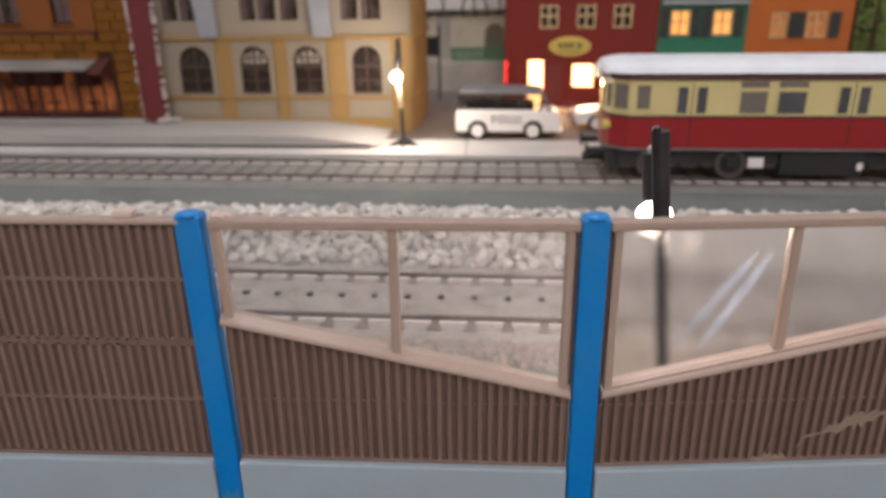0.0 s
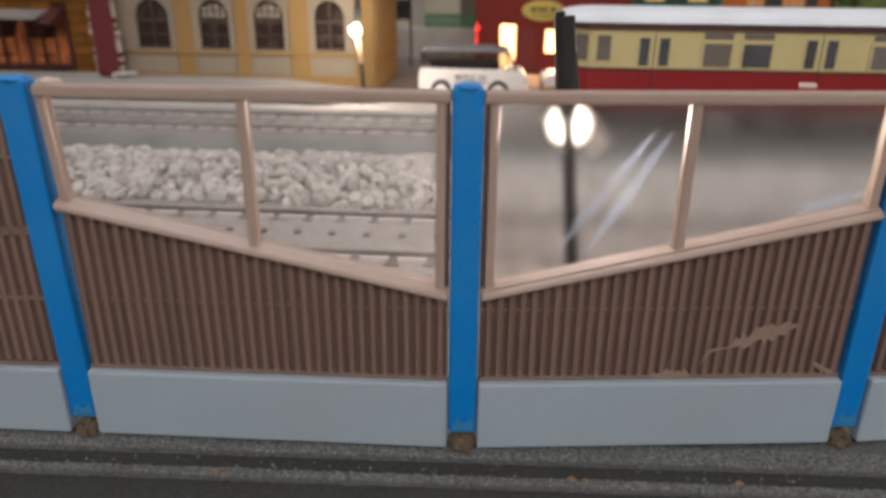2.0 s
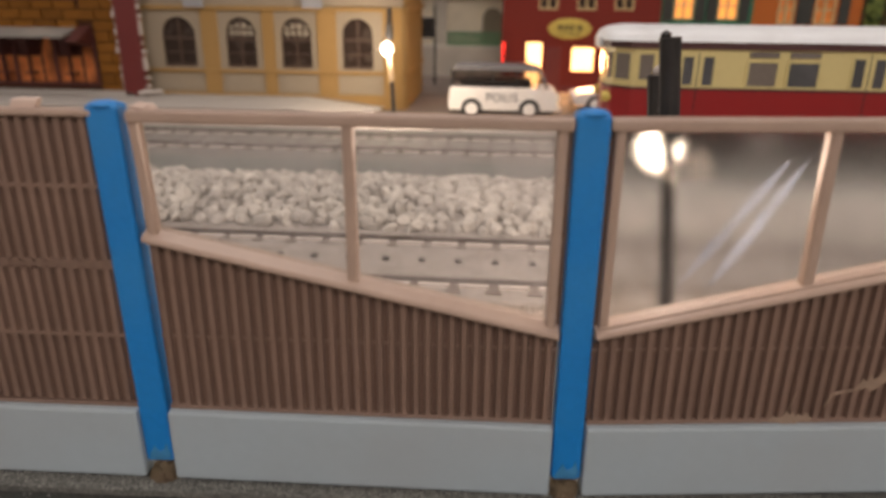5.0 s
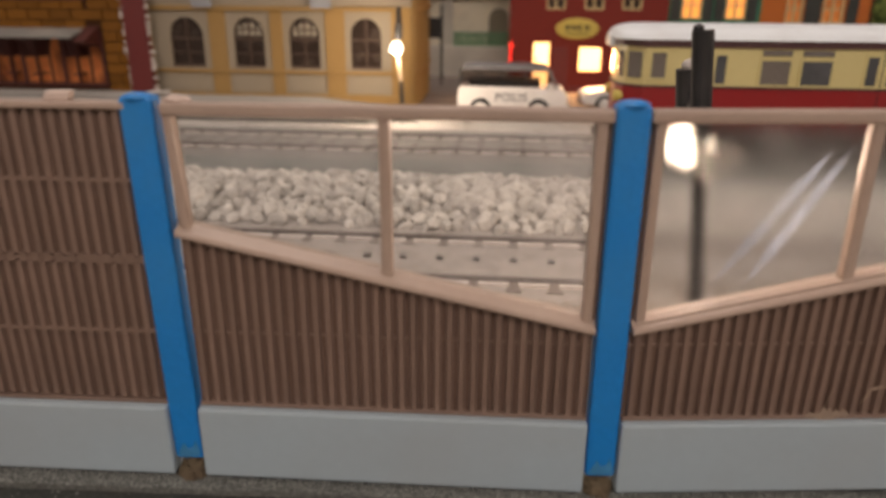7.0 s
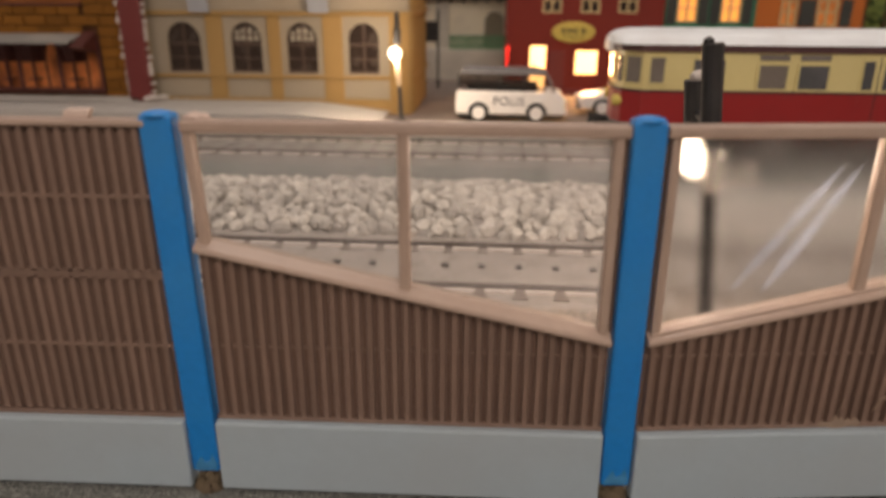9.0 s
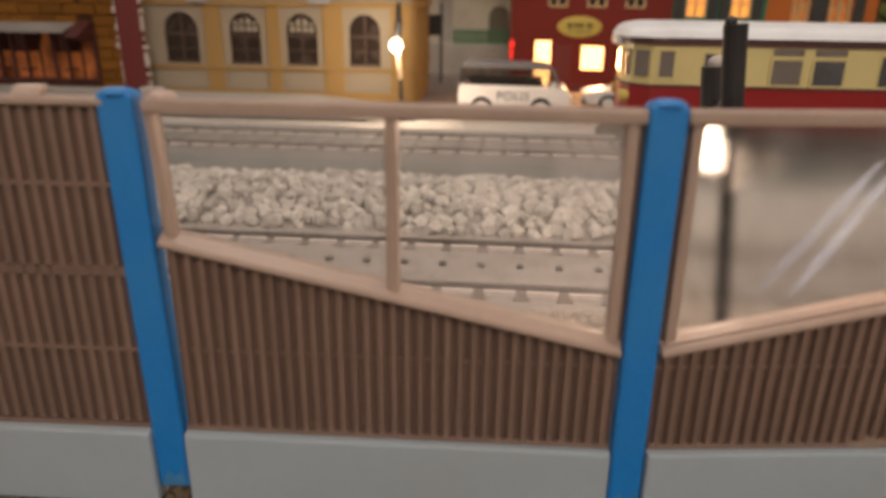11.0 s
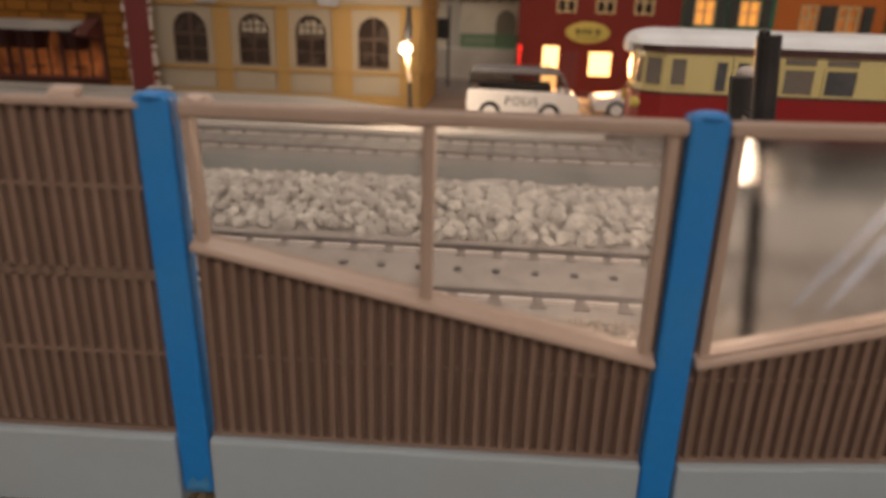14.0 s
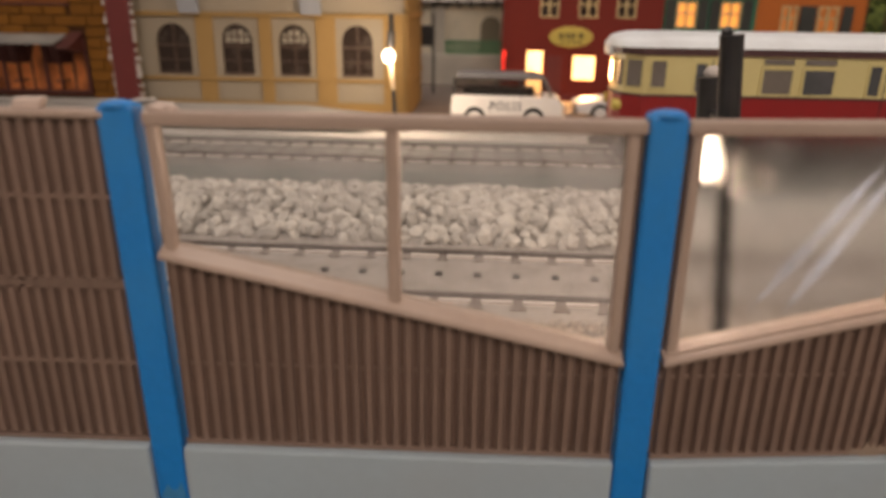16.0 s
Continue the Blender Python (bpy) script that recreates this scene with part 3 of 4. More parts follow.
# ---- street lamps ----
def near_lamp():
    t = thing("street_lamp", 1.5, 2.0, 0.1, 0, "leaning black street lamp with hooded lit bulb behind the fence", "street lamp", "street lamps")

    def on(z, dx=0.0, dy=0.0):
        return (-0.1 * z + dx, dy, z)

    part("pole", rod(B(), on(0.0), on(4.7), 0.09, 0.08), M_BLACK, t)
    part("sleeve", rod(B(), on(3.55), on(4.74), 0.12, 0.125), M_BLACK, t)
    part("pole_tip", ball(B(), on(4.76, -0.05), 0.07, 1, 1, 0.9, 1), M_BLACK, t)
    part("bracket", rod(B(), on(3.8), on(3.8, 0.09, 1.0), 0.05), M_BLACK, t)
    part("hood", rod(B(), on(3.54, 0.09, 1.0), on(4.22, 0.07, 1.0), 0.17, 0.15), M_BLACK, t)
    # White ball added for the bright reflection on top of the hood.
    part("hood_cap", ball(B(), on(4.26, 0.11, 1.0), 0.11, 1.1, 1, 0.8, 2), M_WHITECHIP, t, "pale ball shaped as the highlight on the hood")
    part("bulb", ball(B(), on(3.27, 0.09, 1.0), 0.25, 1.12, 1, 0.85, 2), M_BULB, t, "glowing warm white bulb", smooth=True).visible_shadow = False
    part("foot_plate", rod(B(), (0, 0, 0), (0, 0, 0.12), 0.24, 0.14), M_BLACK, t)
    return t


near_lamp()


def far_lamp():
    t = thing("street_lamp", -5.25, 21.75, 0.1, 0, "black lit street lamp with warm bulb on star-shaped foot", "street lamp", "street lamps")
    part("pole", rod(B(), (0, 0, 0.2), (-0.1, -0.25, 3.3), 0.09, 0.07), M_BLACK, t)
    part("bulb", ball(B(), (-0.17, -0.4, 2.95), 0.24, 1, 1, 1.05, 2), M_BULB, t, "glowing warm white bulb", smooth=True).visible_shadow = False
    # Added cone: the bulb's glow on the upper pole, put into colour.
    part("stem", rod(B(), (-0.115, -0.33, 2.9), (-0.05, -0.14, 1.7), 0.13, 0.085), M_POLEGLOW, t, "pale cone painted as bulb light on the pole")
    part("hood", rod(B(), (-0.1, -0.3, 3.3), (-0.08, -0.28, 3.85), 0.17, 0.15), M_BLACK, t)
    part("finial", rod(B(), (-0.08, -0.28, 3.85), (-0.08, -0.28, 4.45), 0.11, 0.09), M_BLACK, t)
    part("collar", rod(B(), (0, 0, 0.05), (0, 0, 0.4), 0.22, 0.12), M_BLACK, t)
    for a in range(5):
        c, s = math.cos(a * 1.2566 - 0.3), math.sin(a * 1.2566 - 0.3)
        part("foot", rod(B(), (0.1 * c, 0.1 * s, 0.26), (0.75 * c, 0.75 * s, 0.06), 0.09, 0.05, 8), M_BLACK, t)
    return t


far_lamp()

# ---- tracks ----
def track(y, gauge, z, x0, x1, pitch, phase, label, contacts, bed):
    t = thing("railway_track", 0, y, 0.1, 0, label, "railway track", "railway tracks", "structure")
    h = gauge / 2
    part("bed", prism(B(), [(-h - 1.0, 0.0), (h + 1.0, 0.0), (h + 0.62, z), (-h - 0.62, z)], x0, x1, "x"), bed, t)
    stud = mesh_of("contact_stud", box(B(), -0.065, 0.065, -0.07, 0.07, 0, 0.05), M_STUDSHADE)
    chair = mesh_of("sleeper_end", prism(B(), [(-0.06, 0.16), (0.06, 0.16), (0.08, -0.1), (0.14, -0.44), (-0.14, -0.44), (-0.08, -0.1)], 0.0, 0.03, "z"), M_SLEEPEREND)
    inner = mesh_of("sleeper_end", prism(B(), [(-0.06, 0.16), (0.06, 0.16), (0.07, -0.1), (0.11, -0.36), (-0.11, -0.36), (-0.07, -0.1)], 0.0, 0.02, "z"), M_SLEEPER)
    strip = mesh_of("rail_foot", box(B(), -pitch / 2 + 0.085, pitch / 2 - 0.085, -0.055, 0.055, 0, 0.05), M_RAIL)
    tie = mesh_of("sleeper", box(B(), -0.1, 0.1, -h - 0.36, h + 0.3, 0, 0.016), M_FARSLEEPER)
    k0, k1 = math.ceil((x0 - phase) / pitch), math.floor((x1 - phase) / pitch)
    for k in range(k0, k1 + 1):
        x = phase + k * pitch
        if not contacts:
            piece("sleeper", tie, t, pose(K * x, 0, K * z))
        else:
            piece("contact_stud", stud, t, pose(K * x, 0, K * z))
        for s, me in ((-h, chair), (h, inner)):
            piece("sleeper_end", me, t, pose(K * x, K * s, K * z))
            piece("rail_foot", strip, t, pose(K * (x + pitch / 2), K * (s - 0.125), K * z))
    for s in (-h, h):
        part("rail", prism(B(), [(s - 0.05, z), (s + 0.05, z), (s + 0.03, z + 0.02), (s + 0.03, z + 0.08), (s + 0.04, z + 0.085), (s + 0.04, z + 0.12),
                                 (s - 0.04, z + 0.12), (s - 0.04, z + 0.085), (s - 0.03, z + 0.08), (s - 0.03, z + 0.02)], x0, x1, "x"), M_RAILSIDE, t, "dark browned rail")
    return t


track(6.62, 2.2, 0.1, -24, 24, 0.73, -0.887, "grey model railway track with dark centre contacts", True, M_BED)
track(17.5, 2.2, 0.1, -32, 32, 0.73, 0.2, "worn grey model railway track in front of the platform", False, M_FARBED)

# ---- road and platform ----
road = thing("road", 0, 0, 0, 0, "pale grey slab road before the houses", "road", "", "structure")
for k, (xa, xb) in enumerate(((-32, -13.0), (-12.96, -2.62), (-2.58, 9.0), (9.04, 32))):
    part("road_slab", box(B(), xa, xb, 19.9, 22.75, 0.1, 0.22, 0.02), M_SLAB, road)
part("roadway", box(B(), -32, 32, 22.78, 29.0, 0.1, 0.21), M_ASPHALT, road, "brown-grey roadway")
solid("pavement", box(B(), -32, 32, 29.03, 37.5, 0.1, 0.24, 0.02), M_ASPHALT, "brown-grey pavement before the houses", "pavement", "structure")
plat = thing("platform", 0, 0, 0.22, 0, "pale grey card station platform with ramped end", "platform", "", "structure")
part("deck", prism(B(), [(-34, 0.11), (-34, 0.50), (-9.3, 0.50), (-6.1, 0.13)], 20.9, 24.4), M_PLAT, plat)
part("shadow_gap", box(B(), -34, -6.6, 21.1, 24.3, 0.0, 0.11), M_DARKSTRIP, plat, "dark gap under the platform edge")

# ---- the yellow station building ----
def arch_outline(xa, xb, z0, z1, n=12):
    r = (xb - xa) / 2
    c = (xa + xb) / 2
    pts = [(xa, z0), (xb, z0)]
    rise = min(r, (z1 - z0) * 0.45)
    for i in range(n + 1):
        a = math.pi * i / n
        pts.append((c + r * math.cos(a), z1 - rise + rise * math.sin(a)))
    return pts


def wall_with_holes(x0, x1, z0, z1, y0, y1, outlines):
    """A wall whose openings go right through: the face is filled round the outlines and given its thickness."""
    bm = B()
    edges = []
    for pts in [[(x0, z0), (x1, z0), (x1, z1), (x0, z1)]] + outlines:
        vs = [bm.verts.new((p[0], y0, p[1])) for p in pts]
        edges += [bm.edges.new((vs[i], vs[(i + 1) % len(vs)])) for i in range(len(vs))]
    bmesh.ops.triangle_fill(bm, edges=edges, use_beauty=True, use_dissolve=False)
    got = bmesh.ops.extrude_face_region(bm, geom=list(bm.faces))
    for v in got["geom"]:
        if isinstance(v, bmesh.types.BMVert):
            v.co.y = y1
    bmesh.ops.recalc_face_normals(bm, faces=list(bm.faces))
    return bm


def rect(xa, xb, za, zb):
    return [(xa, za), (xb, za), (xb, zb), (xa, zb)]


ARCHES = [(-15.85, -14.35, "dark"), (-13.0, -11.65, "pale"), (-10.55, -9.22, "pale"), (-7.87, -6.55, "dark")]
UPPER = [(-16.35, -15.6), (-15.45, -14.45), (-12.75, -12.05), (-11.95, -11.15), (-10.95, -10.15), (-8.25, -7.5), (-7.35, -6.5)]
st = thing("station_building", 0, 24.5, 0.1, 0, "cream and ochre station building with brown arched windows", "building")
holes = [arch_outline(a, b, 1.8, 3.9) for a, b, _ in ARCHES] + [rect(a, b, 5.0, 7.2) for a, b in UPPER]
part("front_wall", wall_with_holes(-17.0, -5.25, 0.0, 9.0, 0.0, 0.4, holes), M_CREAM, st, "cream plaster front wall")
part("side_wall", box(B(), -5.65, -5.25, 0.4, 6.4, 0.0, 9.0), M_OCHRE, st, "ochre side wall")
part("side_wall", box(B(), -17.0, -16.6, 0.4, 6.4, 0.0, 9.0), M_OCHRE, st)
part("back_wall", box(B(), -16.6, -5.65, 6.0, 6.4, 0.0, 9.0), M_CREAM, st)
part("roof", box(B(), -17.3, -4.9, -0.4, 6.7, 9.0, 9.3), M_ROOF, st)
part("base_course", box(B(), -17.0, -5.2, -0.1, 0.0, 0.0, 0.72, 0.03), M_OCHRE, st, "ochre base course")
part("sill_course", box(B(), -17.0, -5.2, -0.12, 0.0, 1.58, 1.72, 0.03), M_OCHRE, st)
part("cornice", box(B(), -17.0, -5.15, -0.16, 0.0, 4.18, 4.36, 0.04), M_OCHRE, st)
for xa, xb in ((-17.0, -16.65), (-14.05, -13.3), (-11.35, -10.8), (-8.95, -8.1), (-6.1, -5.22)):
    part("pilaster", box(B(), xa, xb, -0.08, 0.0, 0.72, 4.18, 0.02), M_OCHRE, st, "ochre pilaster")
for yy in (0.3, 1.5, 2.7, 3.9, 5.1):
    part("side_pilaster", box(B(), -5.25, -5.1, yy, yy + 0.55, 0.0, 9.0, 0.03), M_OCHRE, st)
    if yy < 5:
        part("side_window", box(B(), -5.27, -5.235, yy + 0.72, yy + 1.05, 1.7, 3.6), M_PANEDARK, st)
part("side_cornice", box(B(), -5.25, -5.06, 0, 6.4, 4.18, 4.36, 0.03), M_OCHRE, st)
part("side_sill_course", box(B(), -5.25, -5.08, 0, 6.4, 1.58, 1.72, 0.03), M_OCHRE, st)
for a, b, tone in ARCHES:
    w = part("arched_window", prism(B(), arch_outline(a - 0.02, b + 0.02, 1.78, 3.92), 0.16, 0.2), M_PANEDARK, st, "dark arched window")
    c = (a + b) / 2
    part("casing", box(B(), a, b, 0.06, 0.15, 1.8, 1.9), M_BROWNFRAME, w)
    part("mullion", box(B(), c - 0.04, c + 0.04, 0.08, 0.15, 1.8, 3.85), M_BROWNFRAME, w)
    part("transom", box(B(), a, b, 0.07, 0.15, 2.95, 3.05), M_BROWNFRAME, w)
    part("glazing_bar", box(B(), a, b, 0.09, 0.15, 2.38, 2.43), M_BROWNFRAME, w)
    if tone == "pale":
        # Upper panes carry a painted reflection, the lower ones stay dark.
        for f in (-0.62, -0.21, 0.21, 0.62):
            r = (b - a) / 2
            part("light_pane", box(B(), c + f * r - 0.1, c + f * r + 0.1, 0.13, 0.15, 3.14, 3.14 + 0.62 * math.sqrt(1 - f * f) - 0.08), M_PANEPALE, w, "pale pane with its reflection painted in")
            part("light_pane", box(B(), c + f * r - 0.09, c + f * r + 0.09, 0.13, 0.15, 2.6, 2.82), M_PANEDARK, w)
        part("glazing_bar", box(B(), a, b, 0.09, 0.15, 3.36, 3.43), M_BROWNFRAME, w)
for a, b in UPPER:
    w = part("window", box(B(), a - 0.02, b + 0.02, 0.2, 0.24, 4.98, 7.22), M_PANEDARK, st)
    part("window_frame", box(B(), (a + b) / 2 - 0.03, (a + b) / 2 + 0.03, 0.12, 0.2, 5.0, 7.2), M_BROWNFRAME, w)
    part("curtain", box(B(), a + 0.05, a + 0.25, 0.16, 0.195, 5.05, 7.2), M_CURTAIN, w)
for xc in (-14.15, -9.0):
    part("canopy_strut", prism(B(), [(xc - 0.45, 4.30), (xc + 0.4, 4.30), (xc + 0.15, 8.0), (xc - 0.8, 8.0)], -0.3, -0.17), M_GREYSTRUT, st, "pale blue-grey leaning strut")
for xa, xb in ((-16.6, -14.0), (-13.25, -11.4), (-10.75, -9.0), (-8.05, -6.15)):
    part("apron_panel", box(B(), xa + 0.12, xb - 0.12, -0.04, 0.0, 0.8, 1.5, 0.02), M_CREAM, st)

# ---- the tawny stone cafe ----
cf = thing("cafe_building", 0, 24.0, 0.72, 0, "tawny stone cafe with glowing terrace behind dark red railings", "building")
part("wall", wall_with_holes(-34, -17.35, 0.0, 9.0, 0.0, 0.5, [rect(-33.5, -18.75, 0.42, 2.55), rect(-23.9, -22.6, 4.35, 7.5), rect(-21.1, -20.2, 4.35, 7.5)]), M_JOINT, cf, "dark jointed stone wall")
part("back_wall", box(B(), -34, -17.35, 3.0, 3.4, 0, 9.0), M_CAFEWALL, cf)
part("side_wall", box(B(), -17.85, -17.35, 0.5, 3.0, 0, 9.0), M_CAFEWALL, cf)
part("roof", box(B(), -34.2, -17.1, -0.2, 3.6, 9.0, 9.25), M_ROOF, cf)
# Plain sheet that glows in place of a lit room.
part("terrace_interior", box(B(), -33.6, -18.7, 1.0, 1.1, 0.3, 2.7), M_CAFEGLOW, cf, "orange interior sheet with lamplight put in as glow")
part("upper_render", wall_with_holes(-34, -19.15, 4.02, 9.0, -0.07, -0.004, [rect(-23.9, -22.6, 4.35, 7.5), rect(-21.1, -20.2, 4.35, 7.5)]), M_CAFEWALL, cf, "smooth orange-brown render")
part("string_course", box(B(), -34, -19.1, -0.16, -0.004, 3.92, 4.02, 0.02), M_DARKRED, cf)
for a, b in ((-23.9, -22.6), (-21.1, -20.2)):
    w = part("upper_window", box(B(), a, b, 0.2, 0.25, 4.35, 7.5), M_PANEDARK, cf)
    part("curtain", box(B(), a + 0.1, a + 0.45, 0.1, 0.19, 4.4, 7.5), M_CURTAIN, w)
    part("curtain", box(B(), b - 0.4, b - 0.1, 0.1, 0.19, 4.4, 7.5), M_CURTAIN, w)
    part("window_sill", box(B(), a - 0.1, b + 0.1, -0.2, 0.15, 4.27, 4.35, 0.02), M_CAFEWALL, w)
part("awning", prism(B(), [(-1.35, 2.44), (-1.35, 2.53), (0.0, 2.82), (0.0, 2.7)], -34, -19.3, "x"), M_AWNING, cf, "pale canvas awning")
part("awning_end", prism(B(), [(-1.3, 2.3), (0.0, 2.9), (0.0, 2.0)], -19.28, -18.72, "x"), M_DARKRED, cf)
part("railing_rail", box(B(), -34, -18.6, -0.12, -0.02, 0.32, 0.46), M_DARKRED, cf)
part("railing_rail", box(B(), -34, -18.6, -0.12, -0.02, 2.5, 2.62), M_DARKRED, cf)
for k in range(26):
    x = -18.68 - k * 0.62
    w = 0.07 if k % 3 == 0 else 0.03
    part("railing_post", box(B(), x - w, x + w, -0.11, -0.03, 0.4, 2.6), M_DARKRED, cf)
for k, x in enumerate((-20.3, -22.2, -23.4, -25.4)):
    part("parasol", rod(B(), (x, 0.6, 1.55), (x, 0.6, 2.6), 0.5, 0.8, 10), M_DARKRED, cf, "dark folded parasol")
    part("parasol_pole", rod(B(), (x, 0.6, 0.3), (x, 0.6, 2.0), 0.06, 0.06, 8), M_DARKRED, cf)
    part("table", box(B(), x - 0.22, x + 0.22, 0.4, 0.8, 0.75, 0.82), M_DARKRED, cf)
part("step", box(B(), -34, -17.0, -0.45, 0.0, -0.0, 0.16, 0.02), M_PLAT, cf)
rnd = random.Random(21)
blocks = [mesh_of("stone_block", box(B(), 0, 0.92, -0.10 - 0.02 * j, 0, 0, 0.40, 0.03), M_BRICK) for j in range(2)] + [mesh_of("stone_block", box(B(), 0, 0.62, -0.11, 0, 0, 0.40, 0.03), M_BRICK)]
for row in range(20):
    z = 0.02 + row * 0.445
    if 2.62 < z < 3.7:
        x = -33.8 + (row % 2) * 0.4
        while x < -19.7:
            piece("stone_block", blocks[rnd.randrange(2)], cf, pose(K * x, 0, K * z))
            x += 0.97
    x = -18.55 if z < 2.7 else -19.08
    for j in ((2, 2) if row % 2 else (0,)) if z < 2.7 else ((2, 0) if row % 2 else (0, 2)):
        piece("stone_block", blocks[j], cf, pose(K * x, 0, K * z))
        x += 0.66 if j == 2 else 0.96
# claret corner strip with torn white card showing on both sides
cp = thing("corner_strip", -16.9, 23.75, 0.72, 0, "tall claret plastic strip with torn white card edges", "strip")
part("strip", box(B(), -0.48, 0.48, -0.2, 0.2, 0, 9.3, 0.04), M_CLARET, cp)
for side in (-1, 1):
    bm = B()
    for k in range(26):
        box(bm, side * 0.5 - rnd.uniform(0.03, 0.16), side * 0.5 + rnd.uniform(0.03, 0.16), -0.1, 0.1, k * 0.36, k * 0.36 + rnd.uniform(0.1, 0.4))
    part("torn_edge", bm, M_WHITECHIP, cp, "ragged white card edge")
bm = B()
for k in range(7):
    ball(bm, (0.6 + rnd.uniform(-0.3, 0.5), -0.2 + rnd.uniform(-0.1, 0.1), rnd.uniform(0.03, 0.3)), rnd.uniform(0.1, 0.2), 1.5, 1, 0.6, 1)
part("paper_scrap", bm, M_WHITECHIP, cp, "crumpled white paper scrap")

# ---- the red, green and orange houses ----
def house(name, x0, x1, y, colour, label, openings, top=8.5):
    t = thing(name, 0, y, 0.24, 0, label, "house", "row of houses")
    part("front_wall", wall_with_holes(x0, x1, 0, top, 0, 0.35, [rect(*o) for o in openings]), colour, t)
    part("side_wall", box(B(), x0, x0 + 0.35, 0.35, 5, 0, top), colour, t)
    part("side_wall", box(B(), x1 - 0.35, x1, 0.35, 5, 0, top), colour, t)
    part("back_wall", box(B(), x0 + 0.35, x1 - 0.35, 4.65, 5, 0, top), colour, t)
    part("roof", prism(B(), [(-0.4, top), (2.5, top + 2.2), (5.4, top)], x0 - 0.1, x1 + 0.1, "x"), M_ROOF, t)
    return t


def cross_window(t, xa, xb, za, zb, glow, frame_mat=M_FRAMECREAM, bars=True):
    w = part("window", box(B(), xa - 0.02, xb + 0.02, 0.14, 0.18, za - 0.02, zb + 0.02), glow, t)
    f = 0.09
    part("window_frame", wall_with_holes(xa - 0.03, xb + 0.03, za - 0.03, zb + 0.03, -0.05, 0.1, [rect(xa + f * 0.5, xb - f * 0.5, za + f * 0.5, zb - f * 0.5)]), frame_mat, w)
    if bars:
        c = (xa + xb) / 2
        part("mullion", box(B(), c - 0.045, c + 0.045, 0.0, 0.13, za, zb), frame_mat, w)
        zt = za + (zb - za) * 0.55
        part("transom", box(B(), xa, xb, 0.01, 0.125, zt - 0.04, zt + 0.04), frame_mat, w)
    return w


RED_UP = [(0.68, 1.55, 4.05, 5.1), (2.55, 3.42, 4.05, 5.1), (4.38, 5.25, 4.05, 5.1)]
red = house("red_house", -1.15, 6.6, 31.0, M_REDHOUSE, "dark red inn with glowing ground floor windows and oval sign",
            [(0.12, 0.9, 0.12, 2.42), (2.42, 3.5, 1.06, 2.2)] + RED_UP)
for xa, xb, za, zb in RED_UP:
    cross_window(red, xa, xb, za, zb, M_PANEDARK)
part("lit_doorway", box(B(), 0.1, 0.92, 0.1, 0.14, 0.1, 2.44), M_LIT, red, "brightly lit yellow-white doorway")
part("lit_window", box(B(), 2.4, 3.52, 0.1, 0.14, 1.04, 2.22), M_LIT, red, "brightly lit yellow-white window")
part("door", box(B(), 1.1, 1.85, -0.05, 0.0, 0.0, 2.2, 0.02), M_CLARET, red, "dark red closed door")
part("door_frame", box(B(), 1.0, 1.1, -0.07, 0.0, 0.0, 2.3, 0.02), M_REDHOUSE, red)
part("door_frame", box(B(), 1.85, 1.95, -0.07, 0.0, 0.0, 2.3, 0.02), M_REDHOUSE, red)
part("plinth_course", box(B(), -1.15, 0.1, -0.08, 0.0, 0.0, 0.3, 0.02), M_CLARET, red)
part("plinth_course", box(B(), 1.95, 6.6, -0.08, 0.0, 0.0, 0.3, 0.02), M_CLARET, red)
sg = part("oval_sign", prism(B(), [(2.22 + 1.08 * math.cos(a * math.pi / 16), 3.12 + 0.5 * math.sin(a * math.pi / 16)) for a in range(32)], -0.14, -0.02, "y", 0.03), M_YELLOWSIGN, red, "yellow oval sign with dark unreadable lettering")
for k, (xa, xb) in enumerate(((1.62, 1.86), (1.94, 2.16), (2.22, 2.42), (2.58, 2.82))):
    part("letter_bar", box(B(), xa, xb, -0.16, -0.135, 3.04, 3.3), M_SIGNBAR, sg)
part("letter_bar", box(B(), 1.65, 2.8, -0.16, -0.135, 2.84, 2.9), M_SIGNBAR, sg)

GREEN = [(7.22, 8.12, 3.65, 4.8), (9.3, 10.2, 3.65, 4.8)]
gr = house("green_house", 6.62, 10.95, 31.0, M_GREENHOUSE, "green house with orange lit windows and dark shutters", GREEN)
for xa, xb, za, zb in GREEN:
    cross_window(gr, xa, xb, za, zb, M_LITDIM, M_FRAMECREAM)
    for sx in (xa - 0.54, xb + 0.08):
        sh = part("shutter", box(B(), sx, sx + 0.46, -0.1, -0.004, za - 0.12, zb + 0.12, 0.02), M_SHUTTER, gr, "dark open shutter")
part("gutter", box(B(), 6.7, 10.9, -0.3, -0.004, 5.1, 5.3, 0.03), M_GREYSTRUT, gr, "pale grey gutter")
ORANGE = [(12.15, 12.85, 3.5, 4.65), (13.85, 14.75, 3.5, 4.65)]
og = house("orange_house", 10.97, 16.0, 31.0, M_ORANGEHOUSE, "orange house with faintly lit windows and dark shutters", ORANGE)
for xa, xb, za, zb in ORANGE:
    cross_window(og, xa, xb, za, zb, M_LITFAINT, M_FRAMECREAM)
for sx, w in ((12.98, 0.75), (14.92, 0.5)):
    part("shutter", box(B(), sx, sx + w, -0.1, -0.004, 3.45, 4.7, 0.02), M_SHUTTER, og, "dark open shutter")

# red signal beside the inn
sp = thing("signal_post", -1.05, 30.3, 0.24, 0, "small red glowing signal post beside the inn", "signal")
part("post", box(B(), -0.05, 0.05, -0.08, 0.08, 0, 2.6), M_CLARET, sp)
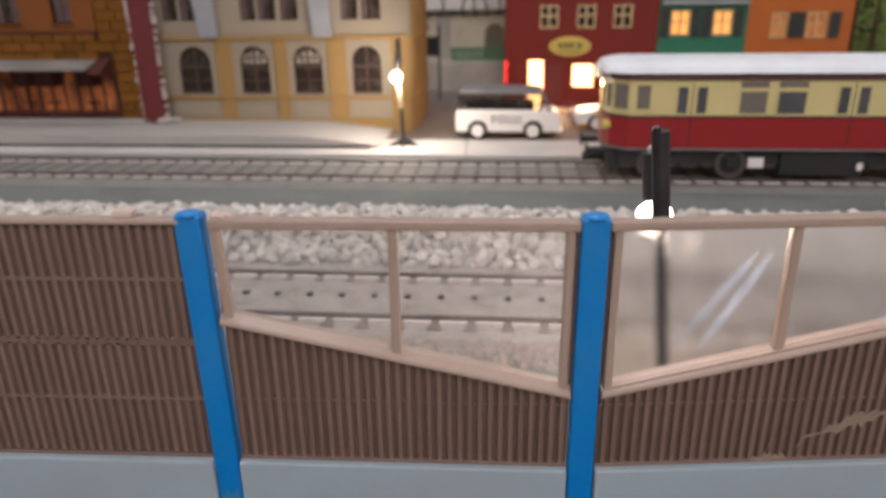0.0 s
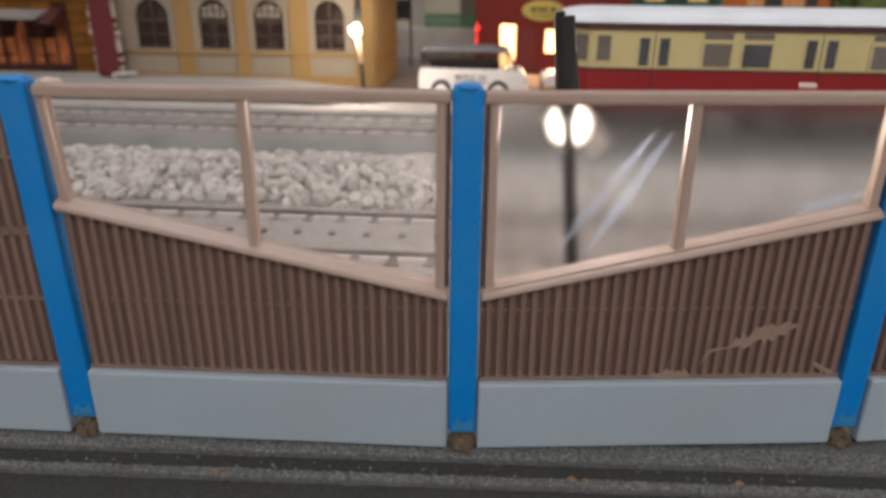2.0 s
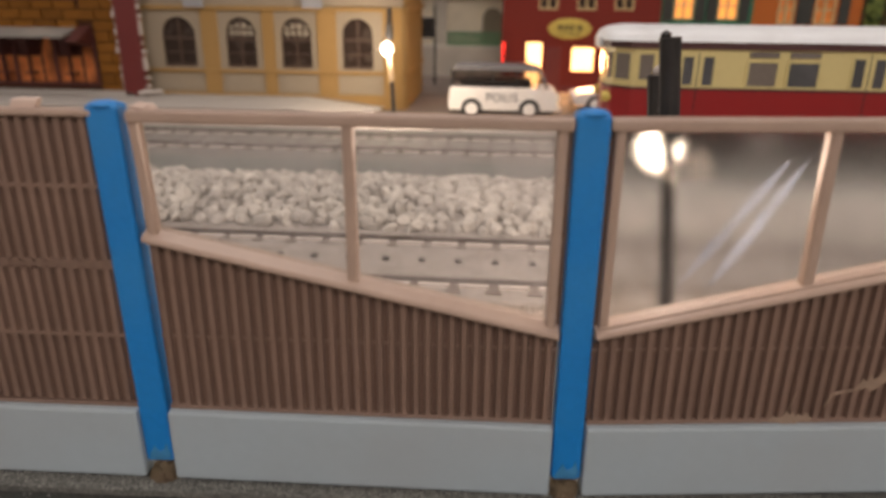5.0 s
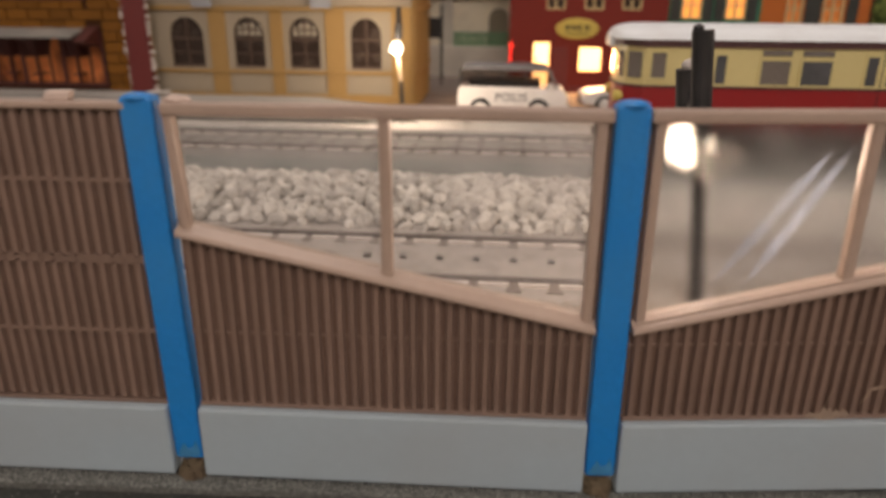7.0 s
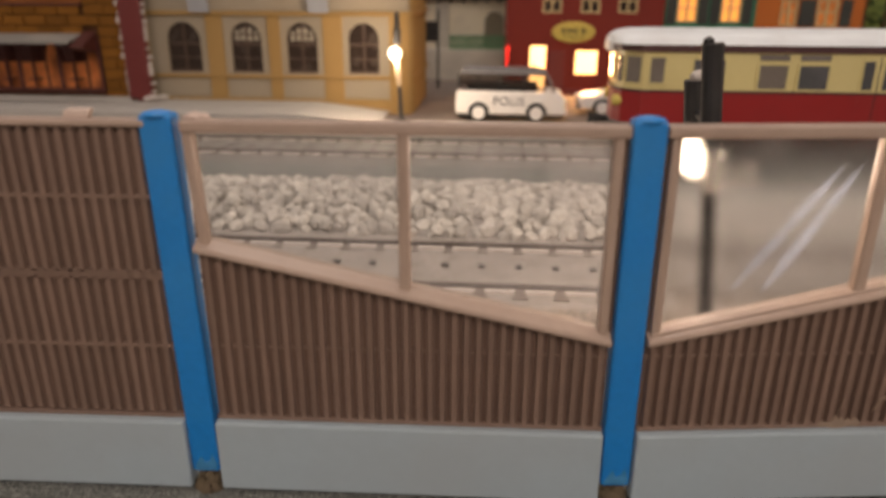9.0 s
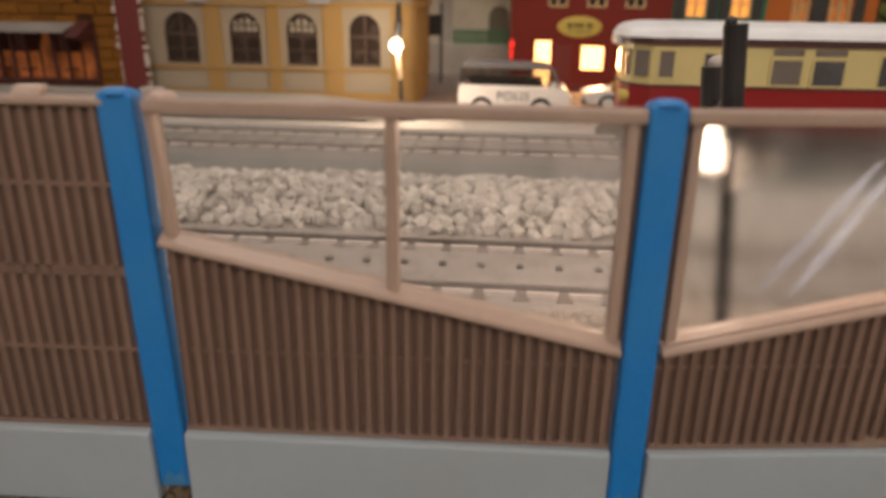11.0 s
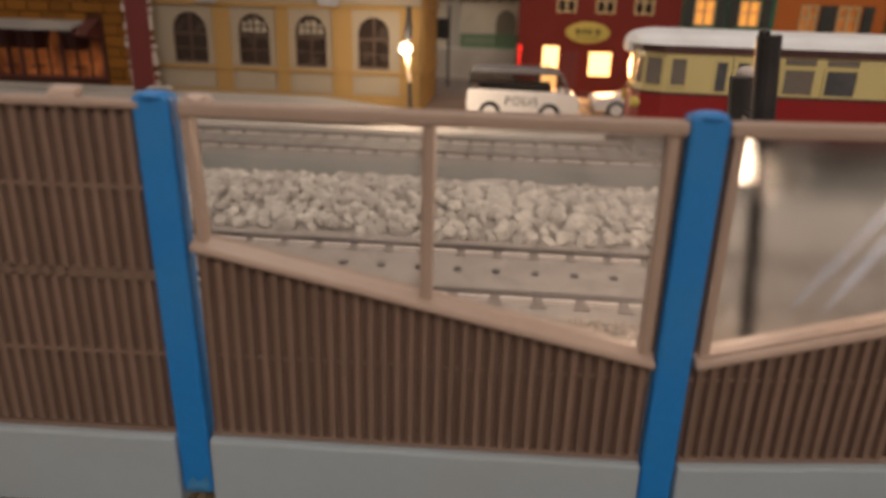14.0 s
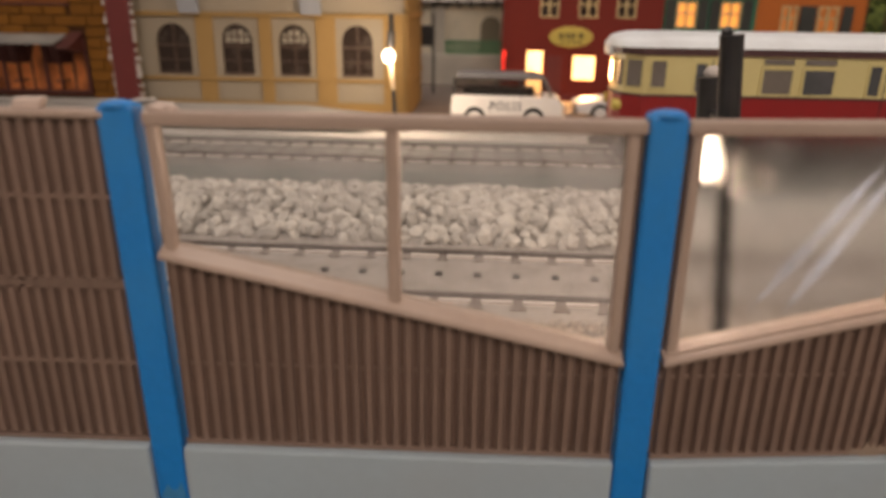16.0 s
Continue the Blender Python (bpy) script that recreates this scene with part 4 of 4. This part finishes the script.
part("lens", ball(B(), (0.04, -0.08, 2.3), 0.085, 1, 0.6, 1.0), M_REDLAMP, sp, "glowing red lens", smooth=True)
part("lens", box(B(), -0.035, 0.035, -0.1, -0.075, 1.35, 2.5), M_REDLAMP, sp, "glowing red strip")

# ---- far grey buildings in the gap ----
fb = thing("half_timbered_house", 0, 38.5, 0.1, 0, "grey and pale house with half-timbered upper floor", "house")
part("wall", box(B(), -9, 3, 0.0, 4, 0.0, 9.0), M_FARPALE, fb)
part("upper_floor", box(B(), -9, 3, -0.35, 0.0, 4.72, 9.0), M_INFILL, fb)
part("sill_beam", box(B(), -9, 3, -0.45, -0.35, 4.62, 4.78), M_TIMBER, fb)
for k, x in enumerate((-8.4, -7.2, -6.1, -5.0, -3.9, -3.1, -2.3, -1.55, -0.7, 0.4, 1.6)):
    lean = (0.55, 0.0, -0.5, 0.0)[k % 4]
    part("timber", prism(B(), [(x, 4.78), (x + 0.11, 4.78), (x + 0.11 + lean, 6.5), (x + lean, 6.5)], -0.42, -0.35), M_TIMBER, fb)
part("rail_beam", box(B(), -9, 3, -0.43, -0.35, 6.5, 6.62), M_TIMBER, fb)
for k in range(16):
    part("joist_end", box(B(), -8.8 + k * 0.72, -8.66 + k * 0.72, -0.5, -0.004, 4.48, 4.62), M_TIMBER, fb)
part("doorway", prism(B(), arch_outline(-2.4, -1.2, 1.8, 3.98), -0.06, -0.004), M_ARCH, fb, "shadowy arched doorway")
part("corner_post", box(B(), -5.35, -4.55, -0.3, -0.004, 0.0, 4.45), M_FARWALL, fb)
solid("far_retaining_wall", box(B(), -9, 2.9, 36.6, 37.2, 0.24, 2.0, 0.05), M_FARWALL, "plain grey wall below the far house", "wall", "structure")
gf = thing("green_fence", 0, 36.9, 2.0, 0, "low green fence on the grey wall", "fence")
part("fence_rail", box(B(), -4.4, 2.5, -0.05, 0.05, 0.62, 0.72), M_GREENFENCE, gf)
part("fence_rail", box(B(), -4.4, 2.5, -0.05, 0.05, 0.1, 0.2), M_GREENFENCE, gf)
for k in range(40):
    part("fence_slat", box(B(), -4.4 + k * 0.175, -4.4 + k * 0.175 + 0.13, -0.08, -0.05, 0, 0.8), M_GREENFENCE, gf)
pl = thing("wall_lamp_post", -4.75, 33.0, 0.24, 0, "dark post with box lamp in the side lane", "post")
part("post", rod(B(), (0, 0, 0), (0, 0, 4.1), 0.06, 0.06), M_BLACK, pl)
part("lamp_box", box(B(), -0.75, 0.0, -0.15, 0.15, 2.45, 3.5, 0.04), M_BLACK, pl)

# ---- grass bank and trees at the end of the row ----
bm = B()
rnd = random.Random(8)
nx, ny = 44, 26
g = [[bm.verts.new((16.2 + 26 * i / nx, 29.0 + 22 * j / ny, 0.1 + 7.5 * (j / ny) ** 0.8 + rnd.uniform(-0.12, 0.12) * (j > 0))) for j in range(ny + 1)] for i in range(nx + 1)]
for i in range(nx):
    for j in range(ny):
        bm.faces.new((g[i][j], g[i + 1][j], g[i + 1][j + 1], g[i][j + 1]))
solid("grass_bank", bm, M_GRASS, "olive green scatter grass bank", "grass", "structure")


def conifer(x, y, z, h, seed):
    t = thing("conifer", x, y, z, 0, "dark green model conifer on the grass bank", "tree", "conifers")
    r = random.Random(seed)
    part("trunk", rod(B(), (0, 0, -0.3), (0, 0, h * 0.9), 0.16, 0.03, 8), M_TRUNK, t)
    bm = B()
    for k in range(340):
        f = r.random() ** 0.8
        rad = (1 - f) * h * 0.27 * r.uniform(0.35, 1.08) + 0.05
        a = r.uniform(0, 2 * math.pi)
        c = Vector((rad * math.cos(a), rad * math.sin(a), h * (0.12 + 0.88 * f) - rad * 0.25))
        s = r.uniform(0.12, 0.26)
        v = [bm.verts.new(c + Vector((r.uniform(-s, s), r.uniform(-s, s), r.uniform(-s, s) * 0.7))) for _ in range(4)]
        for q in ((0, 1, 2), (0, 2, 3), (0, 3, 1)):
            bm.faces.new([v[i] for i in q])
    part("crown", bm, M_LEAF, t)
    return t


for k, (x, y, h) in enumerate(((17.2, 33.5, 6.5), (19.0, 35.0, 7.5), (21.0, 33.0, 6.0), (23.4, 36.0, 8.0), (18.2, 38.0, 8.0))):
    conifer(x, y, 0.1 + 7.5 * ((y - 29) / 22) ** 0.8, h, k)

# ---- railcar ----
RAIL_TOP = 0.35
rc = thing("railcar", 0, 17.5, RAIL_TOP, 0, "red and cream railcar with silver-white roof and maroon gutter", "train")
X0, X1, W = 2.25, 25.5, 1.45


def hull(x0, inset):
    w = W - inset
    return [(x0 + inset + 0.02, -0.55), (x0 + inset + 0.2, -1.0), (x0 + 0.75 + inset, -w), (X1, -w), (X1, w), (x0 + 0.75 + inset, w), (x0 + inset + 0.2, 1.0), (x0 + inset + 0.02, 0.55)]


Z_SK, Z_BELT, Z_EAVE = 1.03, 2.1, 3.33
part("lower_body", prism(B(), hull(X0, 0.0), Z_SK, Z_BELT, "z", 0.04), M_TRAINRED, rc, "glossy red lower body")
part("upper_body", prism(B(), hull(X0, 0.03), Z_BELT, Z_EAVE, "z", 0.03), M_TRAINCREAM, rc, "cream upper body")
part("belt_line", prism(B(), hull(X0 - 0.02, -0.02), Z_BELT - 0.03, Z_BELT + 0.04, "z"), M_GUTTER, rc, "dark belt line")
part("gutter", prism(B(), hull(X0 - 0.05, -0.04), Z_EAVE - 0.06, Z_EAVE + 0.18, "z"), M_GUTTER, rc)
part("skirt_line", prism(B(), hull(X0, -0.02), Z_SK - 0.03, Z_SK + 0.05, "z"), M_GREYROOF, rc, "grey sill line")
bm = B()
prev = None
for i in range(26):
    f = min(1.0, i / 8)
    x = X0 - 0.12 + (0.9 * (i / 8) if i <= 8 else 0.9 + (X1 - X0 - 0.9) * (i - 8) / 17)
    wid = (W + 0.1) * (0.62 + 0.38 * math.sqrt(max(0.0, 1 - (1 - f) ** 2)))
    top = 0.18 + 0.25 * math.sqrt(max(0.0, 1 - (1 - f) ** 2))
    ring = []
    for k in range(15):
        a = math.pi * k / 14
        ring.append(bm.verts.new((x, -wid * math.cos(a), Z_EAVE + 0.15 + top * math.sin(a) ** 0.7)))
    if prev:
        for k in range(14):
            bm.faces.new((prev[k], prev[k + 1], ring[k + 1], ring[k]))
    else:
        bm.faces.new(ring)
    prev = ring
bm.faces.new(prev)
bmesh.ops.recalc_face_normals(bm, faces=list(bm.faces))
part("roof", bm, M_TRAINROOF, rc, "silver-white curved roof", smooth=True)


def side_window(xa, xb, za, zb, glass, vent=False):
    y = -W
    w = part("window", box(B(), xa, xb, y - 0.005, y + 0.05, za, zb), glass, rc)
    part("window_frame", wall_with_holes(xa - 0.05, xb + 0.05, za - 0.05, zb + 0.05, y - 0.03, y + 0.04, [rect(xa + 0.01, xb - 0.01, za + 0.01, zb - 0.01)]), M_TRAINCREAM, w)
    if vent:
        part("vent_light", box(B(), xa, xb, y - 0.006, y + 0.05, zb + 0.12, zb + 0.3), M_TRAINPANE, w)
    return w


def side_door(x):
    y = -W
    d = part("door", box(B(), x, x + 1.02, y - 0.004, y + 0.05, Z_BELT + 0.01, 3.2), M_TRAINCREAM, rc, "double door, cream above and red below")
    part("door_panel", box(B(), x, x + 1.02, y - 0.012, y, Z_SK + 0.1, Z_BELT - 0.03), M_TRAINRED, d)
    part("door_gap", box(B(), x + 0.495, x + 0.525, y - 0.014, y, Z_SK + 0.1, 3.18), M_UNDER, d)
    for xa in (x + 0.06, x + 0.66):
        part("door_window", box(B(), xa, xa + 0.3, y - 0.02, y, Z_BELT + 0.12, 3.05), M_TRAINPANEDARK, d)


side_window(3.18, 3.62, 2.35, 3.12, M_TRAINPANE)
x = 4.42
while x < X1 - 4:
    side_door(x)
    side_window(x + 1.98, x + 2.83, 2.2, 2.92, M_TRAINPANE, True)
    side_window(x + 3.15, x + 4.02, 2.2, 2.92, M_TRAINPANEDARK, True)
    x += 4.95
for s, za, zb in ((-1, 2.35, 3.12),):
    a, b = Vector((X0 + 0.24, -1.06)), Vector((X0 + 0.70, -1.40))
    d = (b - a)
    nrm = Vector((-d.y, d.x)).normalized() * -1
    nrm = nrm if nrm.x < 0 else -nrm
    q = [a + d * 0.12, a + d * 0.9]
    part("nose_window", prism(B(), [tuple(q[0] + nrm * 0.02), tuple(q[1] + nrm * 0.02), tuple(q[1] - nrm * 0.06), tuple(q[0] - nrm * 0.06)], za, zb, "z"), M_TRAINPANE, rc)
for ya, yb in ((-0.9, -0.35), (-0.25, 0.25), (0.35, 0.9)):
    part("front_window", box(B(), X0 - 0.01 + (0.08 if abs(ya + yb) > 0.3 else 0), X0 + 0.2, ya, yb, 2.35, 3.1), M_TRAINPANE, rc)
for yy in (-0.85, 0.85):
    part("headlamp", rod(B(), (X0 - 0.05, yy, 1.75), (X0 + 0.25, yy, 1.75), 0.17, 0.17), M_YELLOWSIGN, rc, "brass-rimmed headlamp")
    part("buffer", rod(B(), (X0 - 0.5, yy, 0.88), (X0 + 0.3, yy, 0.88), 0.11, 0.11), M_UNDER, rc)
    part("buffer_head", rod(B(), (X0 - 0.55, yy, 0.88), (X0 - 0.47, yy, 0.88), 0.24, 0.22), M_UNDER, rc)
part("destination_box", box(B(), X0 - 0.22, X0 + 0.3, -0.5, 0.5, 3.2, 3.55, 0.05), M_TRAINROOF, rc)
part("underframe", box(B(), X0 + 0.5, X1, -1.15, 1.15, 0.45, 1.04), M_UNDER, rc, "black underframe")
part("coupler", box(B(), X0 - 0.55, X0 + 0.6, -0.15, 0.15, 0.35, 0.6, 0.03), M_UNDER, rc)
part("cow_catcher", box(B(), X0 + 0.2, X0 + 0.5, -1.0, 1.0, 0.12, 0.9, 0.03), M_UNDER, rc)
for xa, xb, za, zb in ((8.0, 10.6, 0.15, 0.9), (12.3, 14.0, 0.2, 0.95), (16.0, 18.5, 0.15, 0.9)):
    part("equipment_box", box(B(), xa, xb, -1.3, -0.9, za, zb, 0.04), M_UNDER, rc)
part("white_plate", box(B(), 6.95, 7.45, -1.37, -1.3, 0.42, 0.75, 0.02), M_WHITE, rc, "small white plate")
for xw in (10.4, 12.0):
    part("white_mark", box(B(), xw, xw + 0.18, -1.37, -1.3, 0.35, 0.6, 0.02), M_WHITE, rc, "small white mark")
for xw in (3.9, 6.45, 15.2, 20.0, 22.6):
    for side in (-1, 1):
        wh = part("wheel", rod(B(), (xw, side * 1.02, 0.52), (xw, side * 1.2, 0.52), 0.53, 0.5, 28), M_RAILSIDE, rc, "dark steel wheel")
        part("rim", rod(B(), (xw, side * 1.2, 0.52), (xw, side * 1.23, 0.52), 0.36, 0.34, 24), M_UNDER, wh)
    part("axle_box", box(B(), xw - 0.2, xw + 0.2, -1.4, -1.2, 0.4, 0.72, 0.04), M_UNDER, rc)

# ---- police van ----
def wheel(parent, x, y, r, w, side):
    wl = part("wheel", rod(B(), (x, y, r), (x, y + side * w, r), r, r, 24), M_TYRE, parent, "black tyre with white hub")
    part("hub", rod(B(), (x, y + side * w, r), (x, y + side * (w + 0.03), r), r * 0.76, r * 0.7, 20), M_WHITE, wl, "white hub cap")
    return wl


van = thing("police_van", -0.94, 23.75, 0.22, 0, "white police van with grey roof and dark windows", "van")
side = [(-2.38, 0.32), (2.3, 0.3), (2.42, 0.5), (2.40, 0.95), (2.25, 1.18), (1.95, 1.26), (-2.34, 1.30), (-2.4, 0.8)]
part("body", prism(B(), side, -0.9, 0.9, "y", 0.07), M_WHITE, van, "white body")
cab = [(-2.32, 1.26), (1.98, 1.24), (1.62, 1.98), (1.5, 2.03), (-2.12, 2.06), (-2.26, 1.9)]
part("greenhouse", prism(B(), cab, -0.84, 0.84, "y", 0.05), M_VANGLASS, van, "smoked glass window band")
part("roof", prism(B(), [(-2.2, 1.96), (1.62, 1.94), (1.55, 2.07), (1.2, 2.14), (-1.9, 2.17), (-2.18, 2.1)], -0.86, 0.86, "y", 0.05), M_GREYROOF, van, "grey roof")
for xa, xb in ((-2.3, -2.2), (-1.42, -1.36), (-0.5, -0.42), (0.52, 0.62), (1.5, 1.56)):
    part("window_pillar", box(B(), xa, xb, -0.865, -0.835, 1.27, 1.98), M_UNDER, van)
part("windscreen_pillar", prism(B(), [(1.9, 1.26), (2.0, 1.26), (1.66, 1.98), (1.54, 1.98)], -0.87, -0.83), M_GREYROOF, van)
part("seat_row", box(B(), -1.9, 1.2, -0.6, 0.6, 1.2, 1.55, 0.05), M_UNDER, van, "dark seats")
part("mirror", box(B(), 1.55, 1.75, -1.02, -0.9, 1.25, 1.45, 0.02), M_WHITE, van)
part("aerial", rod(B(), (1.05, -0.6, 2.05), (0.95, -0.6, 2.5), 0.03, 0.02, 6), M_BLACK, van)
part("bumper", box(B(), 2.3, 2.52, -0.9, 0.9, 0.32, 0.5, 0.04), M_WHITE, van)
part("headlight", rod(B(), (2.38, -0.6, 0.82), (2.46, -0.6, 0.82), 0.16, 0.15), M_WHITE, van)
part("sill", box(B(), -2.3, 2.3, -0.86, 0.86, 0.2, 0.33), M_UNDER, van)
for xw in (-1.37, 1.17):
    part("wheel_arch", prism(B(), [(xw + 0.47 * math.cos(a * math.pi / 12), 0.36 + 0.47 * math.sin(a * math.pi / 12)) for a in range(13)], -0.925, -0.895), M_UNDER, van, "dark wheel arch")
    wheel(van, xw, -0.78, 0.37, 0.16, -1)
    wheel(van, xw, 0.78, 0.37, 0.16, 1)
txt = bpy.data.curves.new("lettering", "FONT")
txt.body, txt.size, txt.extrude, txt.space_character = "POLIS", 0.5, 0.012, 1.15
tmp = new("lettering_source", txt)
bpy.context.view_layer.update()
me = bpy.data.meshes.new_from_object(tmp.evaluated_get(bpy.context.evaluated_depsgraph_get()))
bpy.data.objects.remove(tmp)
me.transform(Matrix.Scale(K, 4))
me.materials.clear()
me.materials.append(M_LETTER)
lt = piece("lettering", me, van, pose(K * -0.75, K * -0.912, K * 0.7, 90, 0, 0))
tagged(lt, "dark lettering reading POLIS")
van.scale = (0.93, 0.92, 0.97)

# ---- white car behind the railcar ----
car = thing("white_car", 4.45, 25.6, 0.22, 0, "white saloon car half hidden behind the railcar", "car")
prof = [(-2.3, 0.3), (2.3, 0.3), (2.34, 0.75), (1.9, 0.92), (-0.9, 0.98), (-2.2, 0.82), (-2.38, 0.6)]
part("body", prism(B(), prof, -0.85, 0.85, "y", 0.08), M_WHITE, car, "white body")
part("cabin", prism(B(), [(-1.0, 0.94), (1.7, 0.94), (1.1, 1.5), (-0.3, 1.55)], -0.74, 0.74, "y", 0.06), M_CARGLASS, car, "dark glazed cabin")
part("roof", prism(B(), [(-0.35, 1.48), (1.15, 1.45), (1.0, 1.6), (-0.2, 1.62)], -0.75, 0.75, "y", 0.04), M_WHITE, car)
part("grille", box(B(), -2.42, -2.3, -0.6, 0.6, 0.42, 0.68, 0.02), M_GREYROOF, car)
for yy in (-0.6, 0.6):
    part("headlight", rod(B(), (-2.42, yy, 0.66), (-2.28, yy, 0.66), 0.13, 0.13), M_WHITE, car)
part("bumper", box(B(), -2.5, -2.34, -0.85, 0.85, 0.3, 0.42, 0.03), M_GREYROOF, car)
for xw in (-1.4, 1.35):
    part("wheel_arch", prism(B(), [(xw + 0.42 * math.cos(a * math.pi / 12), 0.32 + 0.42 * math.sin(a * math.pi / 12)) for a in range(13)], -0.875, -0.845), M_UNDER, car)
    wheel(car, xw, -0.72, 0.34, 0.15, -1)
    wheel(car, xw, 0.72, 0.34, 0.15, 1)

# ---- pale ballast between the tracks ----
def stone_bm(rnd, bm=None, at=(0, 0, 0), size=0.3):
    bm = bm or B()
    m = Matrix.Translation(at) @ Euler([rnd.uniform(0, 6.28) for _ in range(3)]).to_matrix().to_4x4() @ Matrix.Diagonal((size * rnd.uniform(0.8, 1.4), size * rnd.uniform(0.7, 1.1), size * rnd.uniform(0.5, 0.9), 1))
    got = bmesh.ops.create_icosphere(bm, subdivisions=1, radius=1.0, matrix=m)["verts"]
    for v in got:
        v.co += Vector([rnd.uniform(-1, 1) for _ in range(3)]) * size * 0.13
    return bm


def heap(y):
    f = (y - 8.4) / 4.4
    return 0.08 + 0.32 * max(0.0, math.sin(math.pi * min(1, max(0, f * 0.9 + 0.08))))


gb = thing("ballast_strip", 0, 0, 0.1, 0, "strip of loose pale grey ballast stones", "ballast")
rnd = random.Random(31)
prof = [(8.35, 0.0)] + [(8.35 + 4.5 * i / 12, max(0.0, heap(8.35 + 4.5 * i / 12) - 0.1)) for i in range(13)] + [(12.9, 0.0)]
part("ballast_core", prism(B(), prof, -26, 22, "x"), M_BED, gb)
kinds = [mesh_of("stone", stone_bm(rnd, size=0.19), M_STONE) for _ in range(9)]
cells = [(x, y) for x in np.arange(-22, 18, 0.28) for y in np.arange(8.5, 12.85, 0.28)]
rest_v, rest_f = [], []
proto = []
for kme in kinds:
    proto.append(([tuple(v.co) for v in kme.vertices], [tuple(p.vertices) for p in kme.polygons]))
count = 0
for x, y in cells:
    px, py = x + rnd.uniform(-0.14, 0.14), y + rnd.uniform(-0.14, 0.14)
    pz = heap(py) + rnd.uniform(-0.08, 0.07)
    s = rnd.uniform(0.65, 1.3)
    m = pose(K * px, K * py, K * pz, rnd.uniform(0, 360), rnd.uniform(0, 360), rnd.uniform(0, 360)) @ Matrix.Scale(s, 4)
    k = rnd.randrange(9)
    if -5.0 < px < 0.8 and py < 12.4 and count < 300:
        piece("stone", kinds[k], gb, m)
        count += 1
    else:
        base = len(rest_v)
        rest_v += [tuple(m @ Vector(v)) for v in proto[k][0]]
        rest_f += [tuple(i + base for i in f) for f in proto[k][1]]
me = bpy.data.meshes.new("loose_stone")
me.from_pydata(rest_v, [], rest_f)
me.materials.append(M_STONES)
tagged(piece("loose_stone", me, gb), kind="stuff")
# fine grit on the near track's shoulder
grains("track_grit", "fine grey grit beside the near track", M_TRACKGRIT, 7000, 14, -8, 4, ((3.9, 4.55, 0.1, 0.5), (4.55, 4.95, 0.135, 0.5)), 0.025, 0.065)
